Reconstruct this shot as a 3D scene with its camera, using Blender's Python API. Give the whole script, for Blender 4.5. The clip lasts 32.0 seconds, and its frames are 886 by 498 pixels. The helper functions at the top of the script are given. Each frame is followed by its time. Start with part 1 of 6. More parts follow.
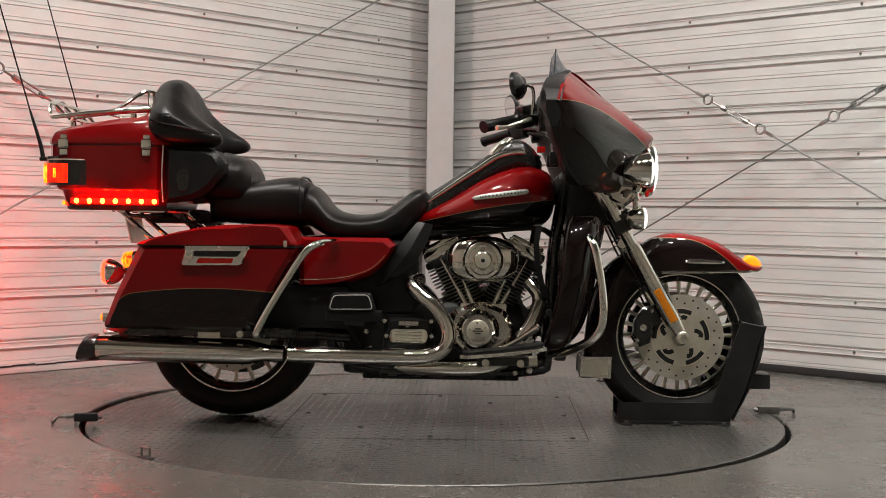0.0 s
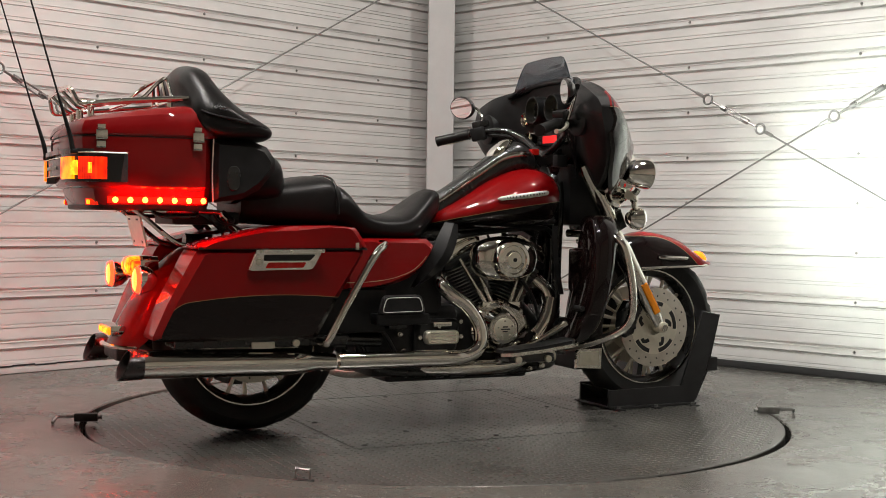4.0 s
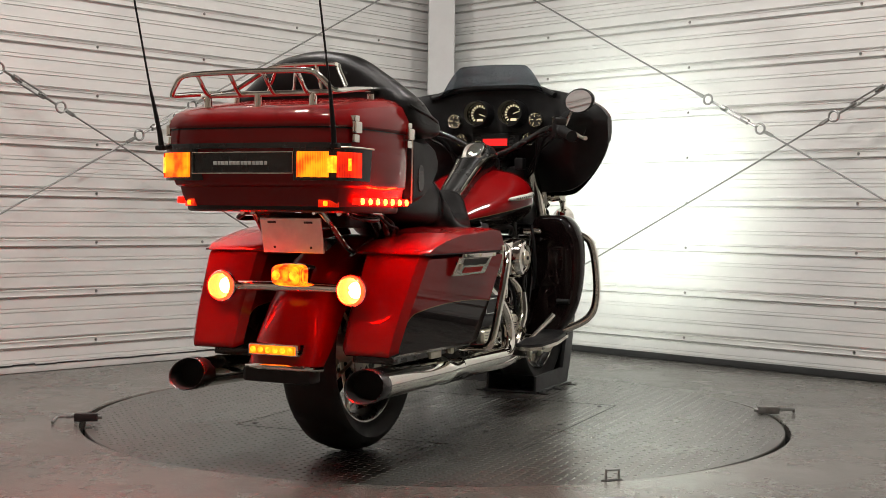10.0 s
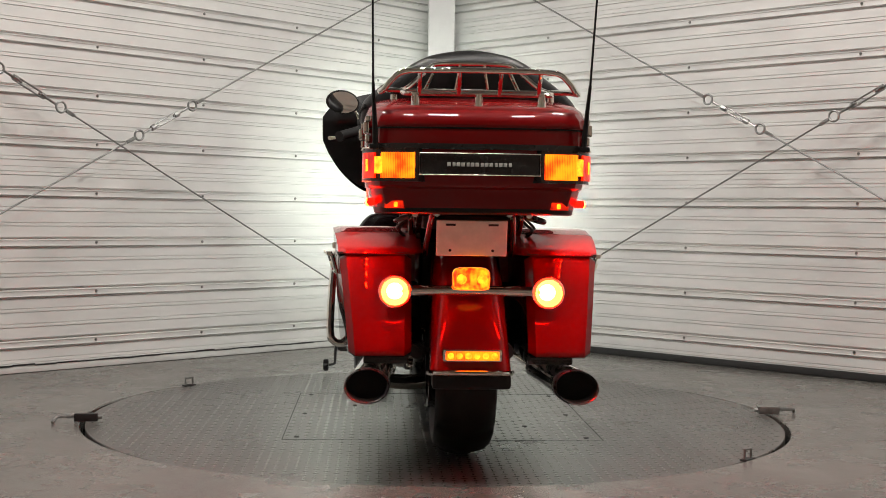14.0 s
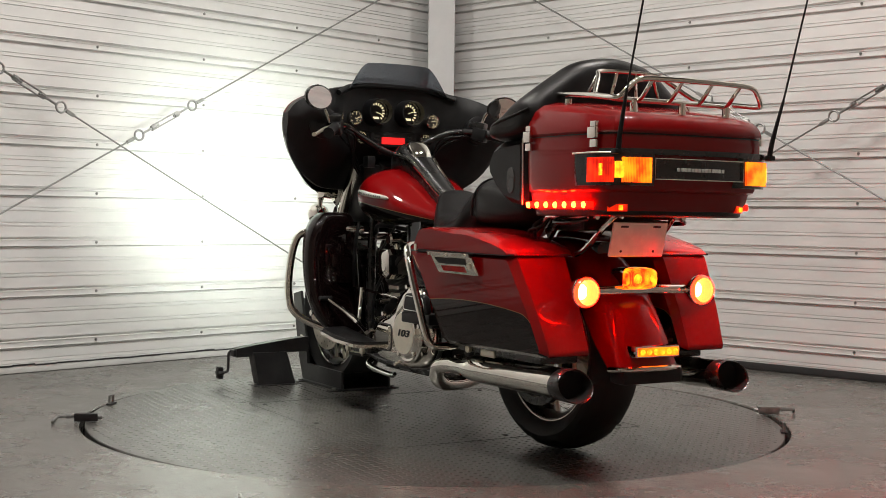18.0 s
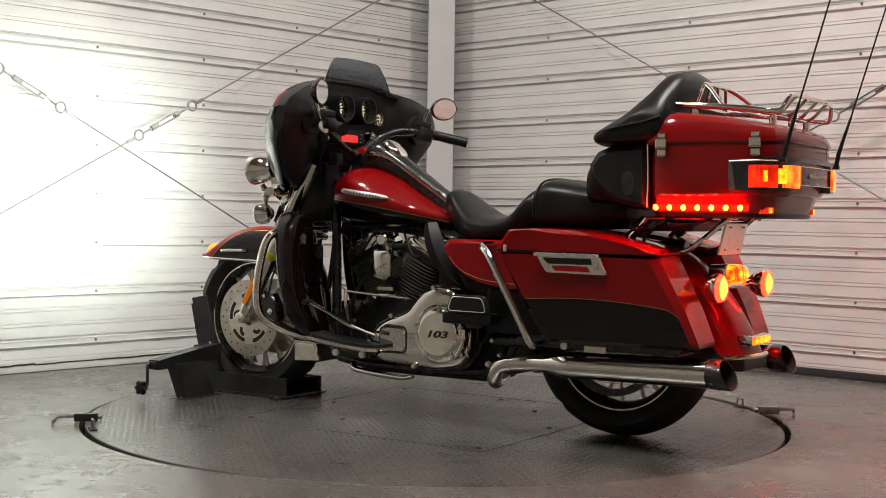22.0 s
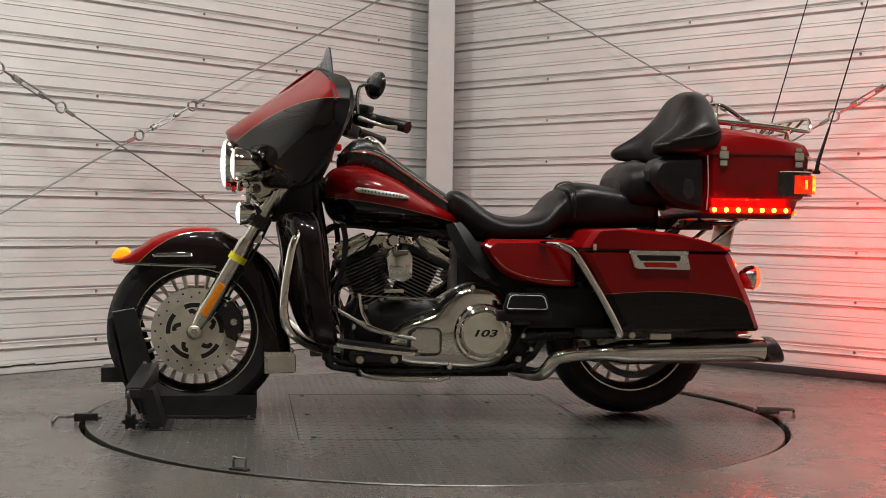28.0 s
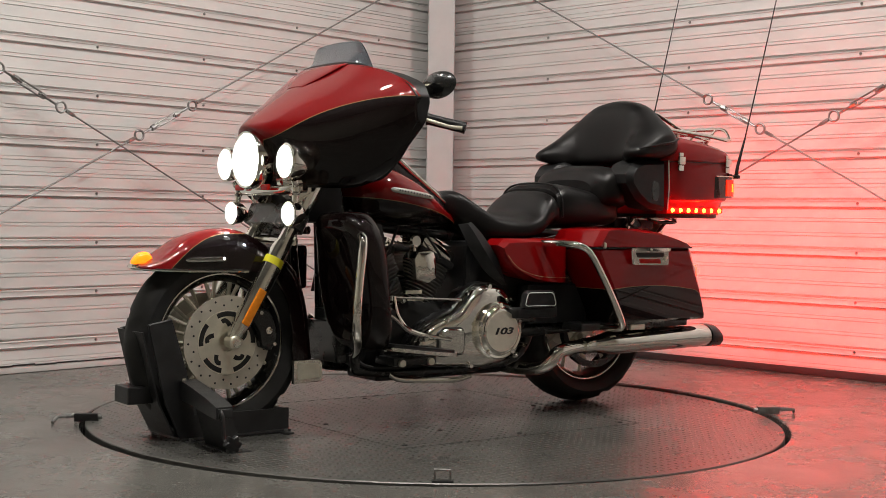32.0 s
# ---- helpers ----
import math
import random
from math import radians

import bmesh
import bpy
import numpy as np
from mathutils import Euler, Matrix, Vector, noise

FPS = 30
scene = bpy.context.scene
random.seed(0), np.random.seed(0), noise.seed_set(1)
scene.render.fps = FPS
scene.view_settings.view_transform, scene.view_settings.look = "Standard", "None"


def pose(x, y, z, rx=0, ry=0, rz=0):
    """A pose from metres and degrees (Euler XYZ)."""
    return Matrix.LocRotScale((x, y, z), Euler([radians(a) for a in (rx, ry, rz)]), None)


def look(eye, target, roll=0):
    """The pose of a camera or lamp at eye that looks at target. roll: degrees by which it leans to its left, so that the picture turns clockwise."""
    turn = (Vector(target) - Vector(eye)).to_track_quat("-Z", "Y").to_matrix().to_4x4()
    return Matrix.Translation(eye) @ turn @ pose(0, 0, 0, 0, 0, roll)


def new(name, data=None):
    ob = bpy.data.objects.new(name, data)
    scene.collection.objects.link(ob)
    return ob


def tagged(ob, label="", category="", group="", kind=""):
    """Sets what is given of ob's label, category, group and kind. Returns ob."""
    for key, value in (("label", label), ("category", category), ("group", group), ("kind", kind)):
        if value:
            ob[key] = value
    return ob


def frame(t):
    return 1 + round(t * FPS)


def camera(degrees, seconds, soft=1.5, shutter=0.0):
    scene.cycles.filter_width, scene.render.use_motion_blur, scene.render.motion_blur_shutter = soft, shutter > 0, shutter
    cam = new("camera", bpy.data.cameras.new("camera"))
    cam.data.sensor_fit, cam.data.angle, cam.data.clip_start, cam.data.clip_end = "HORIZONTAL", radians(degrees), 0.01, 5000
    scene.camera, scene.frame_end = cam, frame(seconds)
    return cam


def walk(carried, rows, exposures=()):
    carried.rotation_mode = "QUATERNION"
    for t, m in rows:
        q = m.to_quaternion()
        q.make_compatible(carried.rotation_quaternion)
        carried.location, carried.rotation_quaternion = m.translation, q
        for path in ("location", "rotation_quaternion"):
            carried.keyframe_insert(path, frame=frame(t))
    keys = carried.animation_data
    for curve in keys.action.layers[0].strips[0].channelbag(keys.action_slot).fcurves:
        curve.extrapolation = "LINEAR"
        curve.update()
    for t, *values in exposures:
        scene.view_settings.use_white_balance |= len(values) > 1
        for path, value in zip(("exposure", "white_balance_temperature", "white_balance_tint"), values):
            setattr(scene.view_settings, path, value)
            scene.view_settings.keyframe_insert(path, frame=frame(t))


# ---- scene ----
# The camera stands still on a low tripod and looks into the corner of the room.
cam = camera(38.08, 32.0, soft=0.8)
EYE = Vector((0.0, -4.704, 0.728))
AIM = EYE + Vector((math.sin(radians(0.2277)), math.cos(radians(0.2277)), math.tan(radians(-1.4568))))
SHOT = look(EYE, AIM, 0.776)
walk(cam, [(0.0, SHOT), (32.0, SHOT)],
     exposures=[(0.0, 0.0), (3.0, -0.05), (6.0, -0.05), (9.0, -0.08), (13.0, -0.06), (17.0, -0.10), (20.0, -0.08), (25.0, -0.02), (28.0, -0.05), (32.0, -0.10)])

# The room: two walls that meet behind the turntable, seen along its diagonal.
CORNER = Vector((0.0063, 3.0206, 0.0))
LEFT = Vector((-math.cos(radians(46.278)), -math.sin(radians(46.278)), 0.0))
RIGHT = Vector((math.sin(radians(46.278)), -math.cos(radians(46.278)), 0.0))
SPAN, TOP = 8.2, 4.4


def on_room(u, v, z):
    """A place u metres along the left wall and v metres along the right wall from the corner."""
    return CORNER + LEFT * u + RIGHT * v + Vector((0, 0, z))


# ---- light ----
world = bpy.data.worlds.new("world")
world.use_nodes = True
world.node_tree.nodes["Background"].inputs[0].default_value = (0.8, 0.85, 0.9, 1)
world.node_tree.nodes["Background"].inputs[1].default_value = 0.02
scene.world = world

# The pair casts the column's shadows; the row of three is added to brighten the engine.
LAMPS = [((-1.50, -0.37, 4.26), 93, 0.40), ((1.50, -0.37, 4.26), 93, 0.40)] + [((x, -2.2, 4.26), 41, 0.30) for x in (-0.9, 0.0, 0.9)]
for place, watts, long_ in LAMPS:
    lamp = new("shop_light_glow", bpy.data.lights.new("shop_light_glow", "AREA"))
    lamp.data.shape, lamp.data.size, lamp.data.size_y = "RECTANGLE", long_, 0.16
    lamp.data.energy, lamp.data.color = watts, (1.0, 0.952, 0.888)
    lamp.matrix_world = pose(*place)


# ---- materials ----
def shader(name):
    m = bpy.data.materials.new(name)
    m.use_nodes = True
    n = m.node_tree.nodes
    return m, n, m.node_tree.links, n["Principled BSDF"]


def noise_of(n, l, scale, detail=4, rough=0.55, coords="Object", stretch=None):
    tc = n.new("ShaderNodeTexCoord")
    tx = n.new("ShaderNodeTexNoise")
    tx.inputs["Scale"].default_value, tx.inputs["Detail"].default_value = scale, detail
    tx.inputs["Roughness"].default_value = rough
    if stretch:
        mp = n.new("ShaderNodeMapping")
        mp.inputs["Scale"].default_value = stretch
        l.new(tc.outputs[coords], mp.inputs["Vector"])
        l.new(mp.outputs["Vector"], tx.inputs["Vector"])
    else:
        l.new(tc.outputs[coords], tx.inputs["Vector"])
    return tx.outputs["Fac"]


def ramp(n, l, fac, a, b, lo=0.35, hi=0.65):
    r = n.new("ShaderNodeValToRGB")
    r.color_ramp.elements[0].position, r.color_ramp.elements[1].position = lo, hi
    r.color_ramp.elements[0].color, r.color_ramp.elements[1].color = (*a, 1), (*b, 1)
    l.new(fac, r.inputs["Fac"])
    return r.outputs["Color"]


def scalar(n, l, fac, lo, hi):
    r = n.new("ShaderNodeMapRange")
    r.inputs["From Min"].default_value, r.inputs["From Max"].default_value = 0.3, 0.7
    r.inputs["To Min"].default_value, r.inputs["To Max"].default_value = lo, hi
    l.new(fac, r.inputs["Value"])
    return r.outputs["Result"]


def bump(n, l, bsdf, fac, strength, depth=0.002):
    b = n.new("ShaderNodeBump")
    b.inputs["Strength"].default_value, b.inputs["Distance"].default_value = strength, depth
    l.new(fac, b.inputs["Height"])
    l.new(b.outputs["Normal"], bsdf.inputs["Normal"])


def surface(name, a, b, rough=(0.4, 0.5), metal=0.0, scale=12.0, grain=None, coat=0.0, stretch=None, coords="Object", fine=0.15, spec=0.5):
    """A worn surface: two tones in patches, uneven gloss and a fine relief."""
    m, n, l, bsdf = shader(name)
    patch = noise_of(n, l, scale, 5, 0.6, coords, stretch)
    l.new(ramp(n, l, patch, a, b), bsdf.inputs["Base Color"])
    l.new(scalar(n, l, patch, *rough), bsdf.inputs["Roughness"])
    bsdf.inputs["Metallic"].default_value = metal
    bsdf.inputs["Coat Weight"].default_value = coat
    bsdf.inputs["Specular IOR Level"].default_value = spec
    bsdf.inputs["Coat Roughness"].default_value = 0.04
    if grain:
        bump(n, l, bsdf, noise_of(n, l, grain, 3, 0.6, coords), fine)
    return m


def glow(name, colour, strength):
    m, n, l, bsdf = shader(name)
    bsdf.inputs["Base Color"].default_value = (*colour, 1)
    bsdf.inputs["Emission Color"].default_value = (*colour, 1)
    bsdf.inputs["Emission Strength"].default_value = strength
    bsdf.inputs["Roughness"].default_value = 0.2
    return m


RED, DARK, PIN = (0.185, 0.0006, 0.0014), (0.0045, 0.0014, 0.0014), (0.24, 0.14, 0.06)


def paint(name, coeffs=None, red=RED, dark=DARK, least=None, back=None, fall=None):
    """Glossy enamel. With coeffs: red above the line z = a + b x + c x2 + d x3, dark below, with a pinstripe."""
    m, n, l, bsdf = shader(name)
    bsdf.inputs["Coat Weight"].default_value, bsdf.inputs["Coat Roughness"].default_value = 0.75, 0.012
    bsdf.inputs["Specular IOR Level"].default_value = 0.05
    flake = noise_of(n, l, 900, 2)
    l.new(scalar(n, l, flake, 0.42, 0.50), bsdf.inputs["Roughness"])
    bump(n, l, bsdf, noise_of(n, l, 3.0, 2), 0.02, 0.004)
    haze = noise_of(n, l, 7, 4)
    tone = ramp(n, l, haze, tuple(c * 0.93 for c in red), tuple(min(1, c * 1.05) for c in red))
    if not coeffs:
        l.new(tone, bsdf.inputs["Base Color"])
        return m
    tc, sp = n.new("ShaderNodeTexCoord"), n.new("ShaderNodeSeparateXYZ")
    l.new(tc.outputs["Object"], sp.inputs[0])

    def op(kind, a, b=None):
        q = n.new("ShaderNodeMath")
        q.operation = kind
        for i, v in enumerate((a, b)):
            if v is None:
                continue
            if isinstance(v, (int, float)):
                q.inputs[i].default_value = v
            else:
                l.new(v, q.inputs[i])
        return q.outputs[0]

    x, _, z = sp.outputs
    full = x
    if least is not None:
        x = op("MAXIMUM", x, least)
    line = coeffs[-1]
    for c in reversed(coeffs[:-1]):
        line = op("ADD", op("MULTIPLY", line, x), c)
    if fall:
        # the line drops away behind x = fall[0]
        away = op("MAXIMUM", op("SUBTRACT", fall[0], full), 0.0)
        line = op("SUBTRACT", line, op("MULTIPLY", op("MULTIPLY", away, away), fall[1]))
    d = op("SUBTRACT", z, line)
    above = op("GREATER_THAN", d, 0.0)
    stripe = op("LESS_THAN", op("ABSOLUTE", d), 0.0012)
    if back is not None:
        # faces that look to the tail are all of one colour
        nx = n.new("ShaderNodeSeparateXYZ")
        l.new(tc.outputs["Normal"], nx.inputs[0])
        ahead = op("GREATER_THAN", nx.outputs[0], -0.12 if back == "dark" else -0.5)
        stripe = op("MULTIPLY", stripe, ahead)
        above = op("MULTIPLY", above, ahead) if back == "dark" else op("MAXIMUM", above, op("SUBTRACT", 1.0, ahead))
    for fac, colour in ((above, None), (stripe, PIN)):
        mix = n.new("ShaderNodeMix")
        mix.data_type = "RGBA"
        l.new(fac, mix.inputs["Factor"])
        if colour is None:
            mix.inputs[6].default_value = (*dark, 1)
            l.new(tone, mix.inputs[7])
        else:
            l.new(last, mix.inputs[6])
            mix.inputs[7].default_value = (*colour, 1)
        last = mix.outputs[2]
    l.new(last, bsdf.inputs["Base Color"])
    return m


M = {}
M["panel"] = surface("white_sheet_steel", (0.60, 0.60, 0.59), (0.68, 0.675, 0.66), (0.34, 0.46), 0.0, 3.0, 60, stretch=(1, 1, 3), fine=0.06)
M["trim"] = surface("white_trim", (0.55, 0.55, 0.54), (0.63, 0.63, 0.61), (0.35, 0.45), 0, 5, 90)
M["column"] = surface("primed_steel", (0.48, 0.48, 0.48), (0.53, 0.53, 0.53), (0.5, 0.6), 0, 6, 60)
M["ceiling"] = surface("roof_liner", (0.17, 0.167, 0.16), (0.22, 0.215, 0.205), (0.6, 0.7), 0, 3, 50)
# Unseen walls added behind the camera, beige to brighten the chrome's reflections.
M["shop"] = surface("unseen_back_wall", (0.36, 0.34, 0.29), (0.44, 0.415, 0.355), (0.6, 0.75), 0, 2, 40)
M["steel"] = surface("zinc_steel", (0.22, 0.22, 0.215), (0.34, 0.34, 0.33), (0.30, 0.45), 0.9, 40)
M["cable"] = surface("wire_rope", (0.16, 0.16, 0.155), (0.26, 0.26, 0.25), (0.4, 0.5), 0.6, 200, 600)
M["blackgap"] = surface("dull_black", (0.012, 0.012, 0.012), (0.022, 0.022, 0.022), (0.6, 0.75), 0, 30, 80)
M["chrome"] = surface("chrome", (0.86, 0.835, 0.765), (0.92, 0.895, 0.83), (0.03, 0.07), 1.0, 14)
M["badge"] = surface("badge_enamel", (0.62, 0.60, 0.54), (0.72, 0.70, 0.64), (0.2, 0.3), 0.1, 60)
M["satin"] = surface("brushed_alloy", (0.80, 0.76, 0.645), (0.90, 0.855, 0.735), (0.30, 0.44), 0.9, 30, 400)
M["polish"] = surface("polished_alloy", (0.80, 0.77, 0.69), (0.88, 0.85, 0.77), (0.12, 0.22), 1.0, 20)
M["rotor"] = surface("brake_rotor_steel", (0.56, 0.52, 0.44), (0.68, 0.63, 0.54), (0.34, 0.46), 0.6, 22, 300)
M["black"] = surface("black_enamel", (0.008, 0.008, 0.008), (0.014, 0.014, 0.014), (0.22, 0.32), 0, 10, 300, coat=0.4, fine=0.03)
M["plastic"] = surface("black_plastic", (0.006, 0.006, 0.0065), (0.012, 0.012, 0.0125), (0.36, 0.48), 0, 20, 700, fine=0.1, spec=0.3)
M["leather"] = surface("black_leather", (0.005, 0.0045, 0.0045), (0.010, 0.009, 0.009), (0.27, 0.40), 0, 9, 420, fine=0.22, spec=0.22)
M["tyre"] = surface("tyre_rubber", (0.009, 0.009, 0.009), (0.018, 0.018, 0.017), (0.5, 0.68), 0, 25, 260, fine=0.2, spec=0.35)
M["engine"] = surface("black_wrinkle_engine", (0.006, 0.006, 0.006), (0.014, 0.014, 0.014), (0.35, 0.5), 0.2, 30, 500, spec=0.3)
M["fin"] = surface("fin_edge", (0.30, 0.29, 0.265), (0.44, 0.425, 0.385), (0.30, 0.42), 0.9, 50)
M["chock"] = surface("black_powder_coat", (0.010, 0.010, 0.0105), (0.020, 0.020, 0.021), (0.30, 0.46), 0.0, 14, 500, fine=0.15)
M["red"] = paint("red_enamel")
M["dark"] = paint("dark_enamel", red=DARK)
M["bag"] = paint("two_tone_bag", (0.330, -0.395, -0.268), back="red", fall=(-1.02, 8.0))
M["tank"] = paint("two_tone_tank", (0.7215, 0.25, -0.2))
M["fairing"] = paint("two_tone_fairing", (0.8467, 1.234, -1.435), back="dark")
M["fender"] = paint("two_tone_fender", (-1.2166, 4.369, -2.54), least=0.86)
M["smoke"] = surface("smoked_windscreen", (0.20, 0.225, 0.26), (0.23, 0.255, 0.29), (0.03, 0.05), 0, 3)
M["smoke"].node_tree.nodes["Principled BSDF"].inputs["Transmission Weight"].default_value = 0.85
M["mirror"] = surface("mirror_glass", (0.85, 0.85, 0.85), (0.9, 0.9, 0.9), (0.01, 0.02), 1.0, 3)
M["amber"] = surface("amber_reflector", (0.75, 0.22, 0.01), (0.85, 0.28, 0.015), (0.15, 0.25), 0, 80)
M["pin"] = surface("gold_pinstripe", (0.30, 0.19, 0.09), (0.40, 0.26, 0.13), (0.3, 0.4), 0, 40)
M["yellow"] = surface("yellow_tag", (0.7, 0.65, 0.02), (0.8, 0.72, 0.03), (0.4, 0.5), 0, 20)
M["letter"] = surface("white_letter", (0.55, 0.55, 0.52), (0.65, 0.65, 0.62), (0.4, 0.5), 0, 20)
# Near-black that puts the exhaust bore's shade into its colour.
M["bore_shade"] = surface("bore_shade", (0.006, 0.006, 0.006), (0.012, 0.011, 0.010), (0.85, 0.95), 0, 60)
# Black for lettering, and for the shade in slots and holes that aren't cut.
M["ink_recess"] = surface("black_ink_and_recess_shade", (0.01, 0.01, 0.01), (0.015, 0.015, 0.015), (0.4, 0.5), 0, 20)
M["redlens"] = surface("red_lens", (0.45, 0.008, 0.006), (0.55, 0.012, 0.008), (0.08, 0.14), 0, 60)
M["head"] = glow("headlight_glow", (0.90, 1.0, 0.88), 260.0)
M["spot"] = glow("passing_lamp_glow", (0.90, 1.0, 0.88), 9500.0)
M["led"] = glow("white_led_glow", (0.85, 0.9, 1.0), 240.0)
# Lamp bowls emit a little themselves in place of reflected bulb light.
M["bowl_glow"] = glow("lamp_bowl_glow", (0.95, 0.98, 0.92), 0.8)
M["tail"] = glow("red_lens_glow", (1.0, 0.0016, 0.0004), 140.0)
M["strip"] = glow("red_strip_glow", (1.0, 0.0022, 0.0006), 9.0)


def lit_glass(name, colour, strength):
    """Clear lamp glass that lets the beam through, with added emission in place of scattered light."""
    m, n, l, bsdf = shader(name)
    clear, glow_, add = n.new("ShaderNodeBsdfTransparent"), n.new("ShaderNodeEmission"), n.new("ShaderNodeAddShader")
    clear.inputs[0].default_value = (0.9, 0.9, 0.9, 1)
    glow_.inputs[0].default_value, glow_.inputs[1].default_value = (*colour, 1), strength
    l.new(clear.outputs[0], add.inputs[0])
    l.new(glow_.outputs[0], add.inputs[1])
    l.new(add.outputs[0], n["Material Output"].inputs[0])
    return m


M["glass"] = lit_glass("lit_lamp_glass", (0.95, 0.98, 0.92), 0.9)
M["tailglass"] = lit_glass("lit_tail_glass", (1.0, 0.42, 0.07), 2.2)
M["tailhot"] = glow("tail_lamp_core", (1.0, 0.010, 0.0006), 3500.0)
M["redled"] = glow("red_led_glow", (1.0, 0.0045, 0.0004), 760.0)


def fluted(name, dim, bright, strength, scale=70.0, patch=26.0):
    """A lit plastic lens: upright flutes and warmer noise patches for bulb glow, painted into its emission."""
    m, n, l, bsdf = shader(name)
    spot = noise_of(n, l, patch, 2, 0.4)
    tc, wave = n.new("ShaderNodeTexCoord"), n.new("ShaderNodeTexWave")
    wave.bands_direction = "Y"
    wave.inputs["Scale"].default_value, wave.inputs["Distortion"].default_value = scale, 0.4
    l.new(tc.outputs["Object"], wave.inputs["Vector"])
    mix = n.new("ShaderNodeMath")
    mix.operation = "MULTIPLY_ADD"
    l.new(wave.outputs["Fac"], mix.inputs[0])
    mix.inputs[1].default_value = 0.16
    l.new(spot, mix.inputs[2])
    l.new(ramp(n, l, mix.outputs[0], dim, bright, 0.42, 0.78), bsdf.inputs["Emission Color"])
    bsdf.inputs["Emission Strength"].default_value = strength
    bsdf.inputs["Base Color"].default_value = (0.4, 0.01, 0.005, 1)
    bsdf.inputs["Roughness"].default_value = 0.12
    return m


M["orange"] = fluted("orange_lamp_glow", (0.85, 0.030, 0.001), (1.0, 0.20, 0.004), 2.9)
M["centre"] = fluted("centre_lamp_glow", (0.75, 0.014, 0.002), (1.0, 0.26, 0.006), 3.4, 90, 40)
M["redside"] = fluted("red_side_glow", (0.30, 0.004, 0.001), (1.0, 0.03, 0.002), 1.6, 80, 30)
M["hot"] = fluted("amber_bulb_glow", (1.0, 0.14, 0.004), (1.0, 0.36, 0.012), 3.2, 110, 60)
M["turn"] = glow("amber_turn_glow", (1.0, 0.17, 0.006), 2.4)
M["screen"] = glow("radio_display_glow", (0.8, 0.02, 0.02), 0.9)
M["dial"] = glow("dial_face_glow", (0.95, 0.80, 0.50), 1.1)
M["tube"] = glow("tube_lamp", (1.0, 0.97, 0.92), 6.0)


# ---- mesh tools ----
def mesh_of(name, verts, faces, smooth=True, sharp=35):
    me = bpy.data.meshes.new(name)
    me.from_pydata([tuple(v) for v in verts], [], faces)
    bm = bmesh.new()
    bm.from_mesh(me)
    bmesh.ops.recalc_face_normals(bm, faces=bm.faces)
    if smooth:
        for f in bm.faces:
            f.smooth = True
        for e in bm.edges:
            if len(e.link_faces) == 2:
                a, b = (f.calc_area() for f in e.link_faces)
                flat = max(a, b) > 14 * min(a, b) and max(len(f.verts) for f in e.link_faces) > 3
                e.smooth = e.calc_face_angle(0) < radians(min(sharp, 9) if flat else sharp)
    bm.to_mesh(me)
    bm.free()
    return me


def part(name, shape, material, parent=None, label="", sharp=35):
    """Links (verts, faces) as one mesh object under a thing or a part."""
    me = shape if isinstance(shape, bpy.types.Mesh) else mesh_of(name, *shape, sharp=sharp)
    if not me.materials:
        me.materials.append(M[material])
    ob = new(name, me)
    if parent:
        ob.parent = parent
    if label:
        ob["label"] = label
    return ob


def joined(*shapes):
    vs, fs = [], []
    for v, f in shapes:
        o = len(vs)
        vs += list(v)
        fs += [tuple(i + o for i in q) for q in f]
    return vs, fs


def moved(shape, m):
    return [m @ Vector(v) for v in shape[0]], shape[1]


def flipped(shape):
    """The mirror image across the middle plane of the bike."""
    return [Vector((v[0], -v[1], v[2])) for v in shape[0]], [tuple(reversed(f)) for f in shape[1]]


def loft(rings, closed=True, caps=True):
    n = len(rings[0])
    vs = [Vector(p) for r in rings for p in r]
    fs = []
    for i in range(len(rings) - 1):
        for j in range(n if closed else n - 1):
            k = (j + 1) % n
            fs.append((i * n + j, i * n + k, (i + 1) * n + k, (i + 1) * n + j))
    if caps and closed:
        fs.append(tuple(range(n - 1, -1, -1)))
        fs.append(tuple(range((len(rings) - 1) * n, len(rings) * n)))
    return vs, fs


def box(x0, x1, y0, y1, z0, z1, b=0.004):
    """A box with chamfered edges."""
    b = min(b, (x1 - x0) * 0.45, (y1 - y0) * 0.45, (z1 - z0) * 0.45)
    bm = bmesh.new()
    bmesh.ops.create_cube(bm, size=1, matrix=Matrix.Translation(((x0 + x1) / 2, (y0 + y1) / 2, (z0 + z1) / 2)) @ Matrix.Diagonal((x1 - x0, y1 - y0, z1 - z0, 1)))
    bmesh.ops.bevel(bm, geom=bm.edges[:], offset=b, segments=2, affect="EDGES", profile=0.6)
    bm.verts.ensure_lookup_table()
    out = [v.co.copy() for v in bm.verts], [tuple(v.index for v in f.verts) for f in bm.faces]
    bm.free()
    return out


def spline(points, n=8, closed=False):
    """A smooth line through the points."""
    p = [Vector(q) for q in points]
    out, m = [], len(p)
    for i in range(m if closed else m - 1):
        a = p[(i - 1) % m] if closed or i else p[0] * 2 - p[1]
        b, c = p[i], p[(i + 1) % m]
        d = p[(i + 2) % m] if closed or i + 2 < m else p[-1] * 2 - p[-2]
        for s in range(n):
            t = s / n
            out.append(0.5 * (2 * b + (c - a) * t + (2 * a - 5 * b + 4 * c - d) * t * t + (3 * b - a - 3 * c + d) * t ** 3))
    return out if closed else out + [p[-1]]


